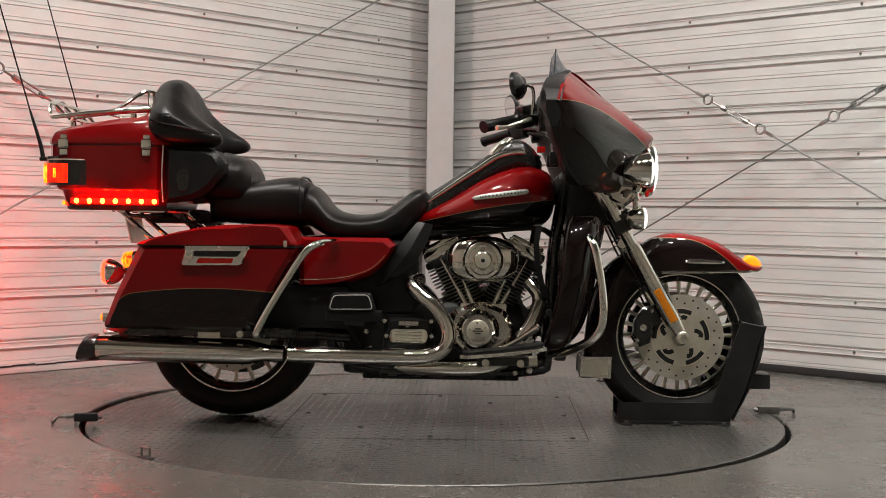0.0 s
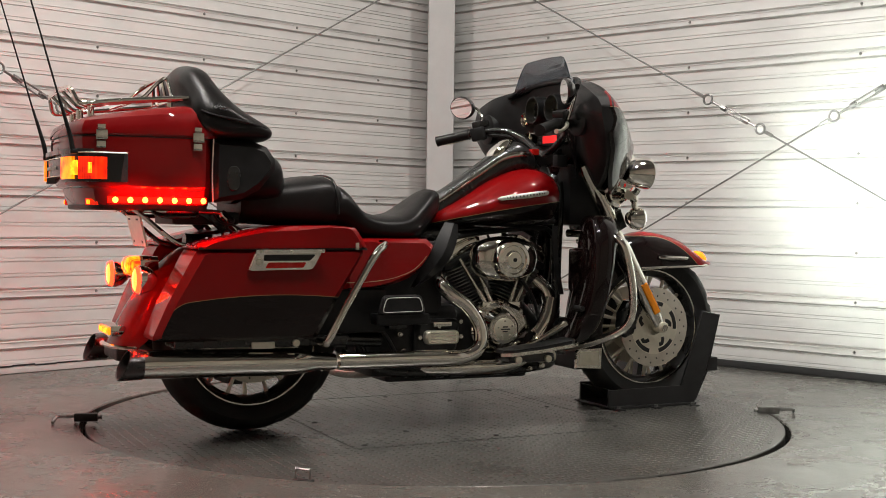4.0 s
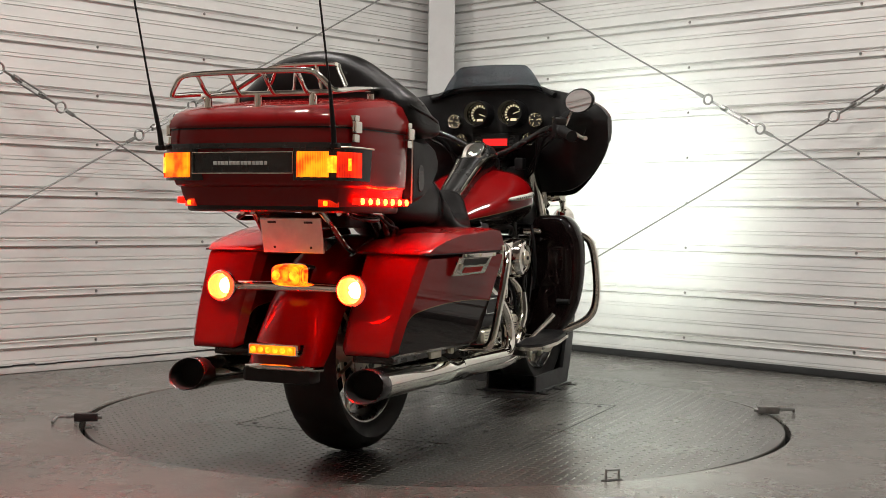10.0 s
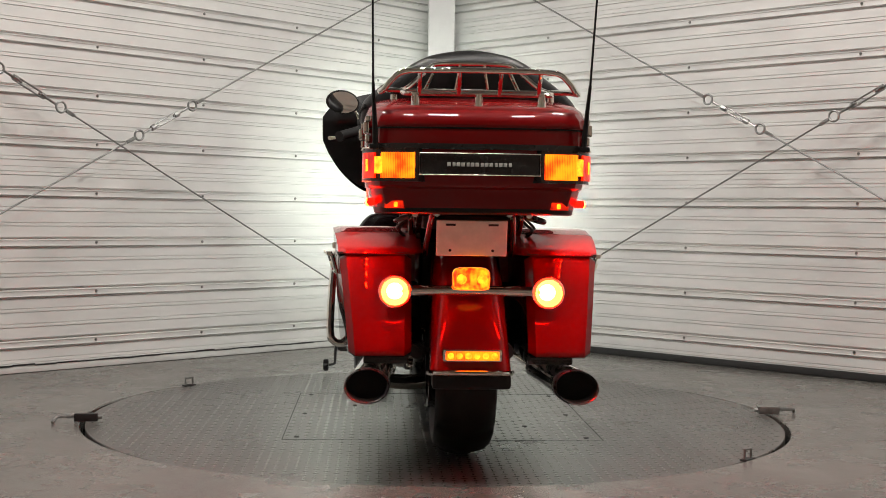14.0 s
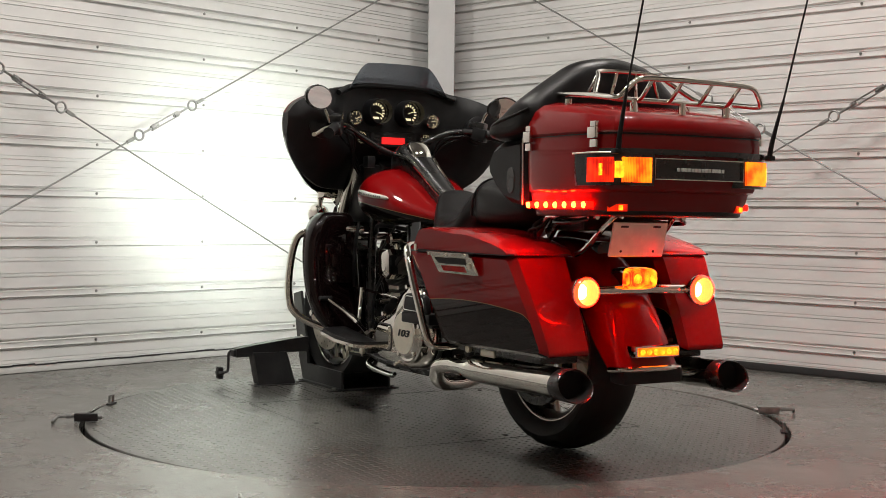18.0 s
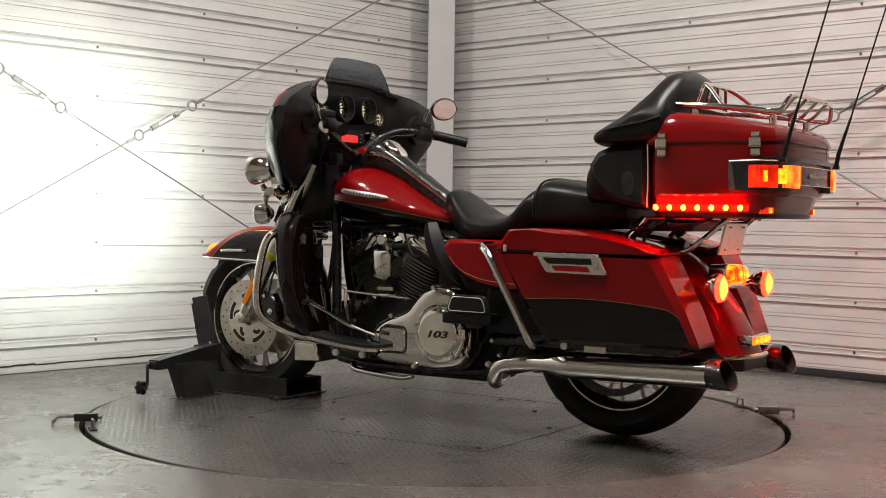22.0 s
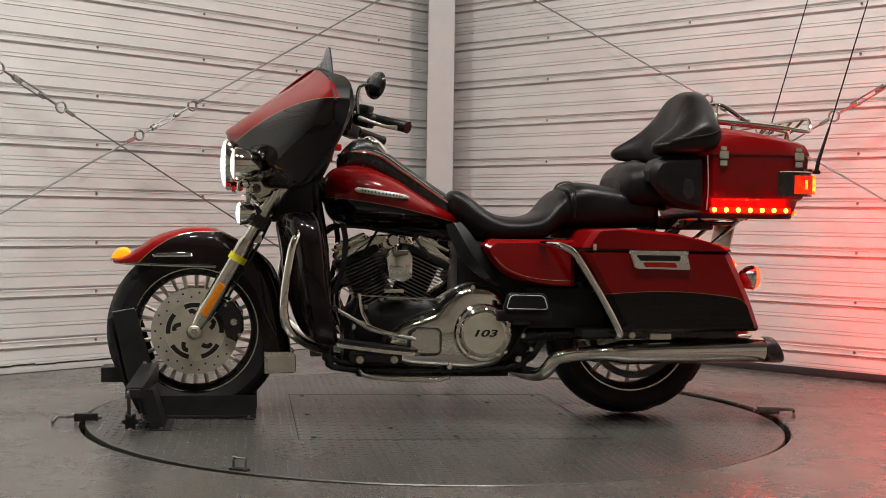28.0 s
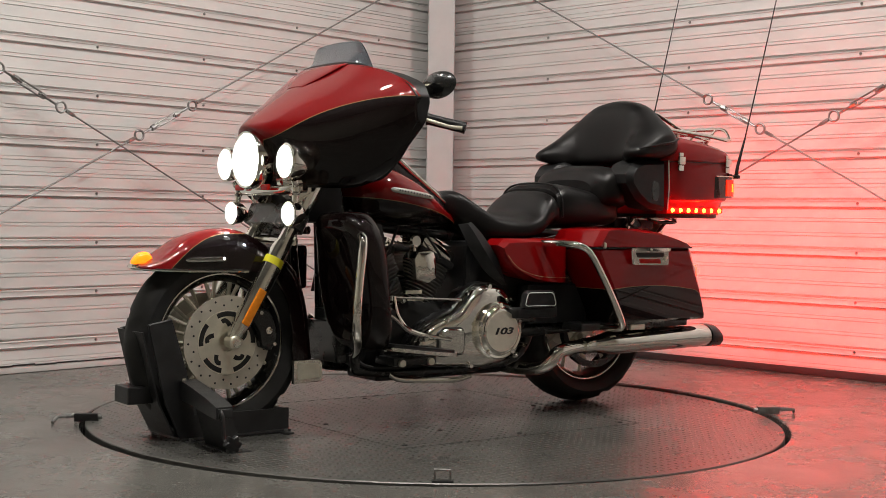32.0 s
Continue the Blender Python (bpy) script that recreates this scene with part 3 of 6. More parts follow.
def wheel(name, x, z, R, w, rim, spokes, hub_w, rim_mat, label):
    lip = w * 0.62
    ring = lathe([(-lip, rim + 0.004), (-lip - 0.004, rim - 0.006), (-lip * 0.9, rim - 0.016), (-lip * 0.5, rim - 0.026), (lip * 0.5, rim - 0.026), (lip * 0.9, rim - 0.016), (lip + 0.004, rim - 0.006), (lip, rim + 0.004)], 72, "y", (x, 0, z), True)
    wh = part(name, ring, "black", motorcycle, label)
    for sd in (1, -1):
        part("rim_lip", lathe([(sd * lip, rim + 0.005), (sd * (lip + 0.006), rim + 0.001), (sd * (lip + 0.006), rim - 0.003), (sd * (lip + 0.001), rim - 0.006)], 72, "y", (x, 0, z), True), "chrome", wh)
    part("tyre", tyre_shape(x, z, R, w, rim), "tyre", wh)
    part("hub", lathe([(-hub_w, 0.03), (-hub_w * 0.9, 0.052), (-hub_w * 0.3, 0.046), (hub_w * 0.3, 0.046), (hub_w * 0.9, 0.052), (hub_w, 0.03)], 32, "y", (x, 0, z)), "satin", wh)
    me = {}
    for s in (-1, 1):
        me[s] = mesh_of("spoke", *tube([(0, s * hub_w * 0.55, 0.045), (0, s * 0.025, 0.12), (0, s * 0.012, rim - 0.02)], [0.007, 0.0055, 0.008], 8, 3))
        me[s].materials.append(M["satin"])
    for i in range(spokes):
        sp = part("spoke", me[1 if i % 2 else -1], "satin", wh)
        sp.matrix_basis = pose(x, 0, z, 0, 360 * i / spokes, 0)
    return wh


def rotor(wh, x, z, y, r0, r1, arms=5):
    ro = part("brake_rotor", lathe([(y - 0.0025, r0), (y + 0.0025, r0), (y + 0.0025, r1), (y - 0.0025, r1)], 64, "y", (x, 0, z), True), "rotor", wh, "drilled steel brake rotor")
    part("rotor_carrier", lathe([(y - 0.0035, 0.03), (y - 0.0035, r0 + 0.001), (y + 0.0035, r0 + 0.001), (y + 0.0035, 0.03)], 48, "y", (x, 0, z), True), "satin", wh)
    side = math.copysign(1, y)
    for i in range(arms):
        a = 2 * math.pi * i / arms + 0.3
        arc = [(r0 - 0.011, a + 0.78 * (k / 8 - 0.5)) for k in range(9)]
        stub = [(r0 - 0.034, a - 0.28), (r0 - 0.031, a - 0.12), (r0 - 0.040, a + 0.05), (r0 - 0.050, a + 0.16)]
        shapes = []
        for line, wd in ((arc, 0.0080), (stub, 0.0075)):
            pts = [Vector((x + r * math.cos(t), y + side * 0.0035, z + r * math.sin(t))) for r, t in line]
            tb = tube(pts, wd, 8, 2)
            shapes.append(([Vector((v.x, y + side * (0.0036 + 0.0006 * (1 if (v.y - y) * side > 0.0036 else 0)), v.z)) for v in tb[0]], tb[1]))
        part("rotor_slot", joined(*shapes), "ink_recess", wh)
    # holes are black discs on the steel, their shade given by colour
    holes = []
    for i in range(30):
        t, r = 2 * math.pi * i / 30, r0 + (r1 - r0) * (0.35 if i % 2 else 0.68)
        s = math.copysign(1, y)
        holes.append(lathe([(y + s * 0.0026, 0.0038), (y + s * 0.0030, 0.0038), (y + s * 0.0030, 0.0)], 8, "y", (x + r * math.cos(t), 0, z + r * math.sin(t))))
    tagged(part("drill_hole", joined(*holes), "ink_recess", wh), kind="stuff")


FX, FZ, RX, RZ = 0.871, 0.310, -0.733, 0.312
front = wheel("front_wheel", FX, FZ, 0.312, 0.064, 0.222, 28, 0.055, "chrome", "chrome and black cast front wheel with many spokes")
for y in (0.080, -0.080):
    rotor(front, FX, FZ, y, 0.104, 0.153)
rear = wheel("rear_wheel", RX, RZ, 0.317, 0.090, 0.226, 18, 0.07, "chrome", "chrome cast rear wheel")
rotor(rear, RX, RZ, -0.085, 0.10, 0.148)
part("drive_pulley", lathe([(0.085, 0.15), (0.085, 0.175), (0.105, 0.175), (0.105, 0.15)], 64, "y", (RX, 0, RZ), True), "black", rear)
part("axle", tube([(FX, -0.15, FZ), (FX, 0.15, FZ)], 0.012, 16, 1), "chrome", front)


# fenders
def fender(top, low, w_of, thick=0.006, n=14):
    """A fender's sheet: the crown line and the skirt line it falls to on both sides, in (x, z)."""
    T, L = spline([(a, 0, b) for a, b in top], 4), spline([(a, 0, b) for a, b in low], 4)
    rings = []
    for i, (p, q) in enumerate(zip(T, L)):
        f, w = i / (len(T) - 1), w_of(i / (len(T) - 1))
        outer, inner = [], []
        for j in range(n + 1):
            t = math.pi * j / n
            c, s = math.cos(t), math.sin(t)
            cc = math.copysign(abs(c) ** 0.75, c)
            base = q + (p - q) * (s ** 0.62 if s > 0 else 0)
            outer.append(Vector((base.x, w * cc, base.z)))
            inside = q + (p - q) * ((s ** 0.62 if s > 0 else 0) * 0.985)
            d = (Vector((FX, 0, FZ)) - p).normalized() * thick
            inner.append(Vector((inside.x, (w - thick) * cc, inside.z)) + d * s)
        rings.append(outer + inner[::-1])
    return loft(rings)


f_top = [(1.158, 0.563), (1.118, 0.574), (1.064, 0.612), (1.010, 0.648), (0.929, 0.672), (0.847, 0.680), (0.783, 0.666), (0.728, 0.638), (0.654, 0.595), (0.597, 0.539), (0.560, 0.446), (0.541, 0.333), (0.530, 0.239), (0.520, 0.160)]
f_low = [(1.158, 0.553), (1.110, 0.549), (1.060, 0.547), (1.005, 0.545), (0.929, 0.543), (0.860, 0.541), (0.800, 0.540), (0.745, 0.530), (0.700, 0.505), (0.664, 0.460), (0.642, 0.400), (0.632, 0.320), (0.630, 0.240), (0.625, 0.165)]
fe = part("front_fender", fender(f_top, f_low, lambda f: 0.088 if f > 0.12 else 0.05 + 0.038 * (f / 0.12) ** 0.5), "fender", motorcycle, "red front fender with dark sides and chrome trim")
part("trim", tube([(0.80, 0.089, 0.540), (0.93, 0.090, 0.543), (1.06, 0.088, 0.546), (1.12, 0.072, 0.549), (1.158, 0.035, 0.552), (1.166, 0, 0.553), (1.158, -0.035, 0.552), (1.12, -0.072, 0.549), (1.06, -0.088, 0.546), (0.93, -0.090, 0.543), (0.80, -0.089, 0.540)], 0.0055, 8, 4), "chrome", fe)
for s in (1, -1):
    part("spear", tube([(0.882, s * 0.092, 0.580), (0.90, s * 0.095, 0.580), (1.00, s * 0.093, 0.578), (1.02, s * 0.088, 0.578)], [0.005, 0.009, 0.008, 0.003], 8, 3), "chrome", fe)
    sk = part("skirt_plate", plate([(0.630, 0.238), (0.528, 0.238), (0.516, 0.226), (0.514, 0.164), (0.628, 0.158)], s * 0.078, s * 0.092, 0.003), "chrome", fe, "chrome-framed plate at the fender's tail")
    part("inlay", plate([(0.616, 0.226), (0.536, 0.226), (0.528, 0.220), (0.527, 0.176), (0.614, 0.171)], s * 0.091, s * 0.0945, 0.001), "satin", sk)
part("skirt_back", box(0.52, 0.60, -0.080, 0.080, 0.158, 0.232, 0.006), "plastic", fe)
fl = part("fender_lamp", body([(1.104, 0, 0.016, 0.578, 0.590), (1.118, 0, 0.024, 0.570, 0.603), (1.145, 0, 0.023, 0.562, 0.598), (1.162, 0, 0.014, 0.560, 0.580), (1.167, 0, 0.005, 0.562, 0.572)], 20, 3), "turn", fe, "amber fender tip lamp")
part("lamp_base", body([(1.09, 0, 0.026, 0.560, 0.574), (1.13, 0, 0.034, 0.556, 0.572), (1.17, 0, 0.016, 0.554, 0.566)], 16, 3), "chrome", fe)

r_top = [(-0.52, 0.640), (-0.62, 0.660), (-0.75, 0.668), (-0.88, 0.650), (-0.98, 0.605), (-1.06, 0.530), (-1.12, 0.450), (-1.165, 0.370), (-1.195, 0.300)]
r_low = [(-0.52, 0.55), (-0.62, 0.55), (-0.75, 0.55), (-0.86, 0.53), (-0.95, 0.48), (-1.01, 0.41), (-1.05, 0.36), (-1.09, 0.32), (-1.13, 0.285)]
rf = part("rear_fender", fender(r_top, r_low, lambda f: 0.098 + 0.016 * f, 0.004), "red", motorcycle)
part("trim", tube([(-1.128, 0.116, 0.292), (-1.18, 0.100, 0.296), (-1.206, 0.05, 0.300), (-1.210, 0, 0.300), (-1.206, -0.05, 0.300), (-1.18, -0.100, 0.296), (-1.128, -0.116, 0.292)], 0.008, 10, 4), "chrome", rf)
part("mud_flap", box(-1.19, -1.12, -0.110, 0.110, 0.252, 0.296, 0.012), "plastic", rf)

# fork, rotors' calipers, axle ends
FORK = Vector((-0.5, 0, 0.866)).normalized()
for s in (1, -1):
    a = Vector((0.868, s * 0.118, 0.322))
    leg = part("fork_leg", tube([a, a + FORK * 0.06, a + FORK * 0.33, a + FORK * 0.36], [0.022, 0.030, 0.031, 0.027], 20, 1), "polish", motorcycle, "chrome fork leg with an amber reflector")
    part("fork_tube", tube([a + FORK * 0.35, a + FORK * 0.50], 0.0235, 16, 1), "chrome", leg)
    part("fork_cover", tube([a + FORK * 0.46, a + FORK * 0.70], 0.034, 20, 1), "chrome", leg)
    part("axle_clamp", lathe([(s * 0.100, 0.022), (s * 0.143, 0.022), (s * 0.146, 0.018), (s * 0.146, 0.0)], 16, "y", (FX, 0, FZ + 0.004)), "satin", leg)
    part("axle_nut", lathe([(s * 0.146, 0.013), (s * 0.156, 0.013), (s * 0.156, 0.0)], 6, "y", (FX, 0, FZ + 0.004)), "chrome", leg)
    m = Matrix.Translation(a) @ Vector((0, 0, 1)).rotation_difference(FORK).to_matrix().to_4x4()
    part("reflector", moved(box(-0.014, 0.014, (0.020 if s > 0 else -0.034), (0.034 if s > 0 else -0.020), 0.055, 0.185, 0.004), m), "amber", leg, "amber side reflector")
    if s > 0:
        part("tag", tube([a + FORK * 0.275, a + FORK * 0.300], 0.0328, 16, 1), "yellow", leg, "yellow paper tag")
    cal = part("caliper", plate([(0.775, 0.425), (0.735, 0.415), (0.705, 0.370), (0.700, 0.315), (0.725, 0.275), (0.760, 0.290), (0.775, 0.340), (0.800, 0.385)], s * 0.062, s * 0.112, 0.008), "black", motorcycle, "black four-piston brake caliper")
    part("badge", lathe([(s * 0.112, 0.012), (s * 0.116, 0.012), (s * 0.117, 0.0)], 16, "y", (0.735, 0, 0.345)), "chrome", cal)
    for x, z in ((0.715, 0.30), (0.765, 0.405)):
        part("bolt", lathe([(s * 0.112, 0.007), (s * 0.118, 0.007), (s * 0.118, 0.0)], 6, "y", (x, 0, z)), "chrome", cal)
    part("brake_line", tube([(0.76, s * 0.09, 0.42), (0.72, s * 0.11, 0.50), (0.66, s * 0.10, 0.60), (0.60, s * 0.06, 0.72)], 0.004, 8), "black", motorcycle)
part("triple_tree", plate([(0.70, 0.70), (0.63, 0.66), (0.60, 0.72), (0.67, 0.765)], -0.15, 0.15, 0.01), "black", motorcycle)
part("fork_cross_bar", tube([(0.655, -0.13, 0.64), (0.655, 0.13, 0.64)], 0.016, 12, 1), "chrome", motorcycle)

# fairing
F_SECT = [
    (0.000, [(0.476, 1.239), (0.560, 1.178), (0.660, 1.108), (0.735, 1.052), (0.772, 1.022), (0.762, 1.000), (0.720, 0.930), (0.690, 0.830)], [(0.62, 0.83), (0.54, 0.93), (0.478, 1.00), (0.468, 1.06), (0.476, 1.13), (0.474, 1.19), (0.466, 1.236)]),
    (0.120, [(0.470, 1.237), (0.552, 1.172), (0.645, 1.100), (0.712, 1.042), (0.735, 1.000), (0.720, 0.950), (0.690, 0.890), (0.660, 0.825)], [(0.60, 0.83), (0.53, 0.92), (0.474, 1.00), (0.465, 1.06), (0.470, 1.13), (0.468, 1.19), (0.460, 1.234)]),
    (0.220, [(0.455, 1.228), (0.532, 1.165), (0.605, 1.095), (0.655, 1.030), (0.665, 0.980), (0.650, 0.920), (0.620, 0.870), (0.590, 0.820)], [(0.52, 0.83), (0.48, 0.90), (0.450, 0.97), (0.444, 1.04), (0.444, 1.10), (0.446, 1.16), (0.448, 1.225)]),
    (0.320, [(0.440, 1.205), (0.502, 1.152), (0.560, 1.090), (0.590, 1.030), (0.590, 0.970), (0.570, 0.910), (0.540, 0.860), (0.515, 0.830)], [(0.46, 0.84), (0.43, 0.90), (0.410, 0.97), (0.406, 1.03), (0.406, 1.09), (0.412, 1.15), (0.432, 1.202)]),
    (0.400, [(0.427, 1.178), (0.470, 1.142), (0.510, 1.090), (0.528, 1.030), (0.520, 0.980), (0.500, 0.940), (0.480, 0.910), (0.460, 0.890)], [(0.44, 0.893), (0.42, 0.93), (0.405, 0.98), (0.400, 1.03), (0.400, 1.09), (0.406, 1.14), (0.418, 1.175)]),
    (0.455, [(0.415, 1.148), (0.442, 1.122), (0.462, 1.090), (0.470, 1.050), (0.465, 1.020), (0.455, 0.990), (0.445, 0.975), (0.435, 0.965)], [(0.42, 0.968), (0.41, 0.985), (0.404, 1.01), (0.402, 1.05), (0.402, 1.09), (0.405, 1.12), (0.410, 1.146)]),
    (0.484, [(0.405, 1.112), (0.416, 1.100), (0.422, 1.085), (0.426, 1.070), (0.422, 1.055), (0.418, 1.040), (0.412, 1.030), (0.406, 1.026)], [(0.402, 1.028), (0.401, 1.035), (0.400, 1.045), (0.400, 1.06), (0.400, 1.08), (0.401, 1.10), (0.402, 1.11)]),
]


def spread(which):
    """Both halves of the fairing's sections, made fine along and across."""
    half = [[Vector((x, y, z)) for x, z in (front_ if which == 0 else back_)] for y, front_, back_ in F_SECT]
    full = [[Vector((p.x, -p.y, p.z)) for p in r] for r in reversed(half[1:])] + half
    cols = [spline(c, 4) for c in zip(*full)]
    return [spline(r, 3) for r in zip(*cols)]


def shell(rows, off):
    return loft([r + [p + Vector(off) for p in reversed(r)] for r in rows])


fairing = part("fairing", shell(spread(0), (-0.014, 0, -0.004)), "fairing", motorcycle, "red and black batwing fairing", sharp=50)


def inner_fairing():
    """The dashboard side: thin in the middle, its wings stand back from the outer shell by a hand's width."""
    rings = []
    for r in spread(1):
        k = 0.058 * max(0.0, min(1.0, (abs(r[0].y) - 0.20) / 0.13)) * (1 - 0.40 * max(0.0, (abs(r[0].y) - 0.44) / 0.05))
        back_ = [p - Vector((k * (0.15 + 0.85 * max(0.0, min(1.0, (p.z - 0.96) / 0.13))), 0, 0)) for p in r]
        rings.append(back_ + [p + Vector((0.012, 0, 0)) for p in reversed(r)])
    return loft(rings)


dash = part("dashboard", inner_fairing(), "plastic", fairing, "black dashboard with round gauges and a red radio display", sharp=50)
part("air_vent", body([(0.585, 0, 0.05, 1.152, 1.163), (0.54, 0, 0.10, 1.180, 1.200), (0.49, 0, 0.14, 1.215, 1.236), (0.466, 0, 0.15, 1.232, 1.244)], 24, 4, 2.2), "red", fairing)


def windscreen():
    rows = []
    for i in range(33):
        y = -0.228 + 0.456 * i / 32
        a = abs(y)
        low = 1.236 - 0.35 * max(0, a - 0.12)
        top = max(1.326 - 0.30 * a * a - 4.2 * max(0, a - 0.132) ** 1.5, low + 0.004)
        xb, xt = 0.478 - 0.45 * a * a - 0.02 * a, 0.418 - 0.30 * a * a
        rows.append([Vector((xb + (xt - xb) * k / 5 - 0.012 * math.sin(math.pi * k / 5), y, low + (max(top, low + 0.004) - low) * k / 5)) for k in range(6)])
    return shell(rows, (-0.0045, 0, 0))


part("windscreen", windscreen(), "smoke", fairing, "low smoked windscreen")
part("screen_seal", tube([(0.400, 0.26, 1.198), (0.450, 0.17, 1.233), (0.461, 0, 1.240), (0.450, -0.17, 1.233), (0.400, -0.26, 1.198)], 0.011, 10, 5), "plastic", fairing)

# gauges, radio
for y, z, r, big in ((0.072, 1.136, 0.044, 1), (-0.072, 1.136, 0.044, 1), (0.172, 1.108, 0.022, 0), (-0.172, 1.108, 0.022, 0), (0.143, 1.033, 0.019, 0), (-0.143, 1.033, 0.019, 0)):
    x = 0.452 if abs(y) < 0.1 else 0.440
    g = part("gauge", lathe([(x + 0.03, r + 0.006), (x - 0.014, r + 0.008), (x - 0.018, r + 0.005), (x - 0.012, r), (x + 0.004, r - 0.002), (x + 0.004, 0)], 32, "x", (0, y, z)), "black" if big else "chrome", dash, "round lit gauge")
    part("dial", lathe([(x + 0.004, r - 0.003), (x + 0.001, r - 0.003), (x + 0.001, 0)], 32, "x", (0, y, z)), "ink_recess", g)
    ticks, n = [], 15 if big else 6
    for i in range(n):
        t = radians(-45 + 270 * i / (n - 1))
        d = Vector((0, math.cos(t), math.sin(t)))
        c = Vector((x, y, z)) + d * r * 0.74
        ticks.append(tube([c - d * r * 0.10, c + d * r * 0.10], r * 0.055, 6, 1))
    part("scale", joined(*ticks), "dial", g)
    t = radians(200 if y > 0 else 160)
    part("needle", tube([(x - 0.002, y, z), (x - 0.002, y + 0.7 * r * math.cos(t), z + 0.7 * r * math.sin(t))], r * 0.03, 6, 1), "dial", g)
    if big:
        part("odometer", box(x - 0.001, x + 0.002, y - r * 0.28, y + r * 0.28, z - r * 0.62, z - r * 0.42, 0.001), "dial", g)
hood = [lathe([(0.40, 0.052), (0.47, 0.054), (0.47, 0.049), (0.40, 0.047)], 32, "x", (0, y, 1.136), True) for y in (0.072, -0.072)]
for h in hood:
    part("gauge_hood", h, "plastic", dash)
rad = part("radio", box(0.440, 0.475, -0.103, 0.100, 1.000, 1.058, 0.006), "plastic", dash)
part("display", box(0.4385, 0.442, -0.052, 0.052, 1.010, 1.038, 0.001), "screen", rad, "glowing red display")
for s in (1, -1):
    for k in range(3):
        part("button", box(0.438, 0.442, s * 0.062 + (0 if s > 0 else -0.022), s * 0.062 + (0.022 if s > 0 else 0), 1.006 + k * 0.015, 1.016 + k * 0.015, 0.002), "black", rad)
for i in range(4):
    part("switch", box(0.440, 0.452, -0.075 + 0.04 * i, -0.055 + 0.04 * i, 0.968, 0.984, 0.003), "black", dash)
both("speaker", lathe([(0.375, 0.058), (0.349, 0.060), (0.345, 0.052), (0.351, 0.0)], 32, "x", (0, 0.345, 1.075)), "plastic", (dash, dash))

# headlights
hl = part("headlight", lathe([(0.652, 0.0), (0.655, 0.062), (0.665, 0.080), (0.72, 0.096), (0.762, 0.099), (0.770, 0.095), (0.768, 0.089), (0.752, 0.080), (0.742, 0.060), (0.738, 0.040), (0.737, 0.0)], 48, "x", (0, 0, 0.908)), "chrome", motorcycle, "round lit headlight with a chrome ring")
part("bulb", lathe([(0.738, 0.032), (0.743, 0.030), (0.746, 0.0)], 32, "x", (0, 0, 0.908)), "head", hl)
part("lens", lathe([(0.768, 0.0885), (0.779, 0.076), (0.787, 0.045), (0.790, 0.0)], 40, "x", (0, 0, 0.908), False, False), "glass", hl)
part("reflector", lathe([(0.766, 0.0860), (0.754, 0.0780), (0.744, 0.0590), (0.7405, 0.0330)], 40, "x", (0, 0, 0.908), False, False), "bowl_glow", hl)
part("nacelle", body([(0.56, 0, 0.13, 0.82, 0.93), (0.63, 0, 0.14, 0.82, 0.97), (0.68, 0, 0.12, 0.82, 0.99), (0.700, 0, 0.10, 0.83, 0.985)], 28, 3, 2.4), "black", motorcycle)
for s in (1, -1):
    pl = part("passing_lamp", lathe([(0.640, 0.0), (0.643, 0.028), (0.660, 0.040), (0.690, 0.052), (0.725, 0.060), (0.735, 0.060), (0.738, 0.054), (0.715, 0.048), (0.690, 0.036), (0.676, 0.031), (0.658, 0.026), (0.655, 0.0)], 40, "x", (0, s * 0.210, 0.898)), "chrome", motorcycle, "lit round passing lamp in a chrome shell")
    part("bulb", lathe([(0.6575, 0.020), (0.660, 0.019), (0.661, 0.0)], 24, "x", (0, s * 0.210, 0.898)), "spot", pl)
    # dark tube added round the bulb to narrow its beam
    part("beam_baffle", lathe([(0.658, 0.027), (0.727, 0.0315), (0.727, 0.0300), (0.658, 0.0255)], 32, "x", (0, s * 0.210, 0.898), True), "plastic", pl)
    part("lens", lathe([(0.736, 0.0535), (0.744, 0.045), (0.750, 0.026), (0.752, 0.0)], 32, "x", (0, s * 0.210, 0.898), False, False), "glass", pl)
    part("reflector", lathe([(0.735, 0.0505), (0.714, 0.0455), (0.692, 0.0345), (0.680, 0.0295)], 32, "x", (0, s * 0.210, 0.898), False, False), "bowl_glow", pl)
    part("bracket", tube([(0.70, s * 0.210, 0.84), (0.69, s * 0.20, 0.822), (0.66, s * 0.14, 0.806)], 0.012, 10, 4), "chrome", pl)
    tl = part("turn_signal", lathe([(0.660, 0.0), (0.664, 0.022), (0.685, 0.038), (0.712, 0.043), (0.718, 0.040), (0.700, 0.034), (0.690, 0.022), (0.689, 0.0)], 32, "x", (0, s * 0.200, 0.730)), "chrome", motorcycle, "round white lit turn signal in a chrome shell")
    part("bulb", lathe([(0.690, 0.021), (0.694, 0.020), (0.696, 0.0)], 24, "x", (0, s * 0.200, 0.730)), "led", tl)
    part("lens", lathe([(0.717, 0.0395), (0.725, 0.033), (0.730, 0.019), (0.732, 0.0)], 32, "x", (0, s * 0.200, 0.730), False, False), "glass", tl)
    part("stem", tube([(0.692, s * 0.200, 0.765), (0.690, s * 0.199, 0.80), (0.688, s * 0.195, 0.815)], [0.010, 0.013, 0.016], 12, 3), "chrome", tl)
    part("hinge_ball", lathe([(0.785, 0.0), (0.788, 0.012), (0.797, 0.016), (0.806, 0.012), (0.809, 0.0)], 16, "z", (0.690, s * 0.198, 0)), "chrome", tl)
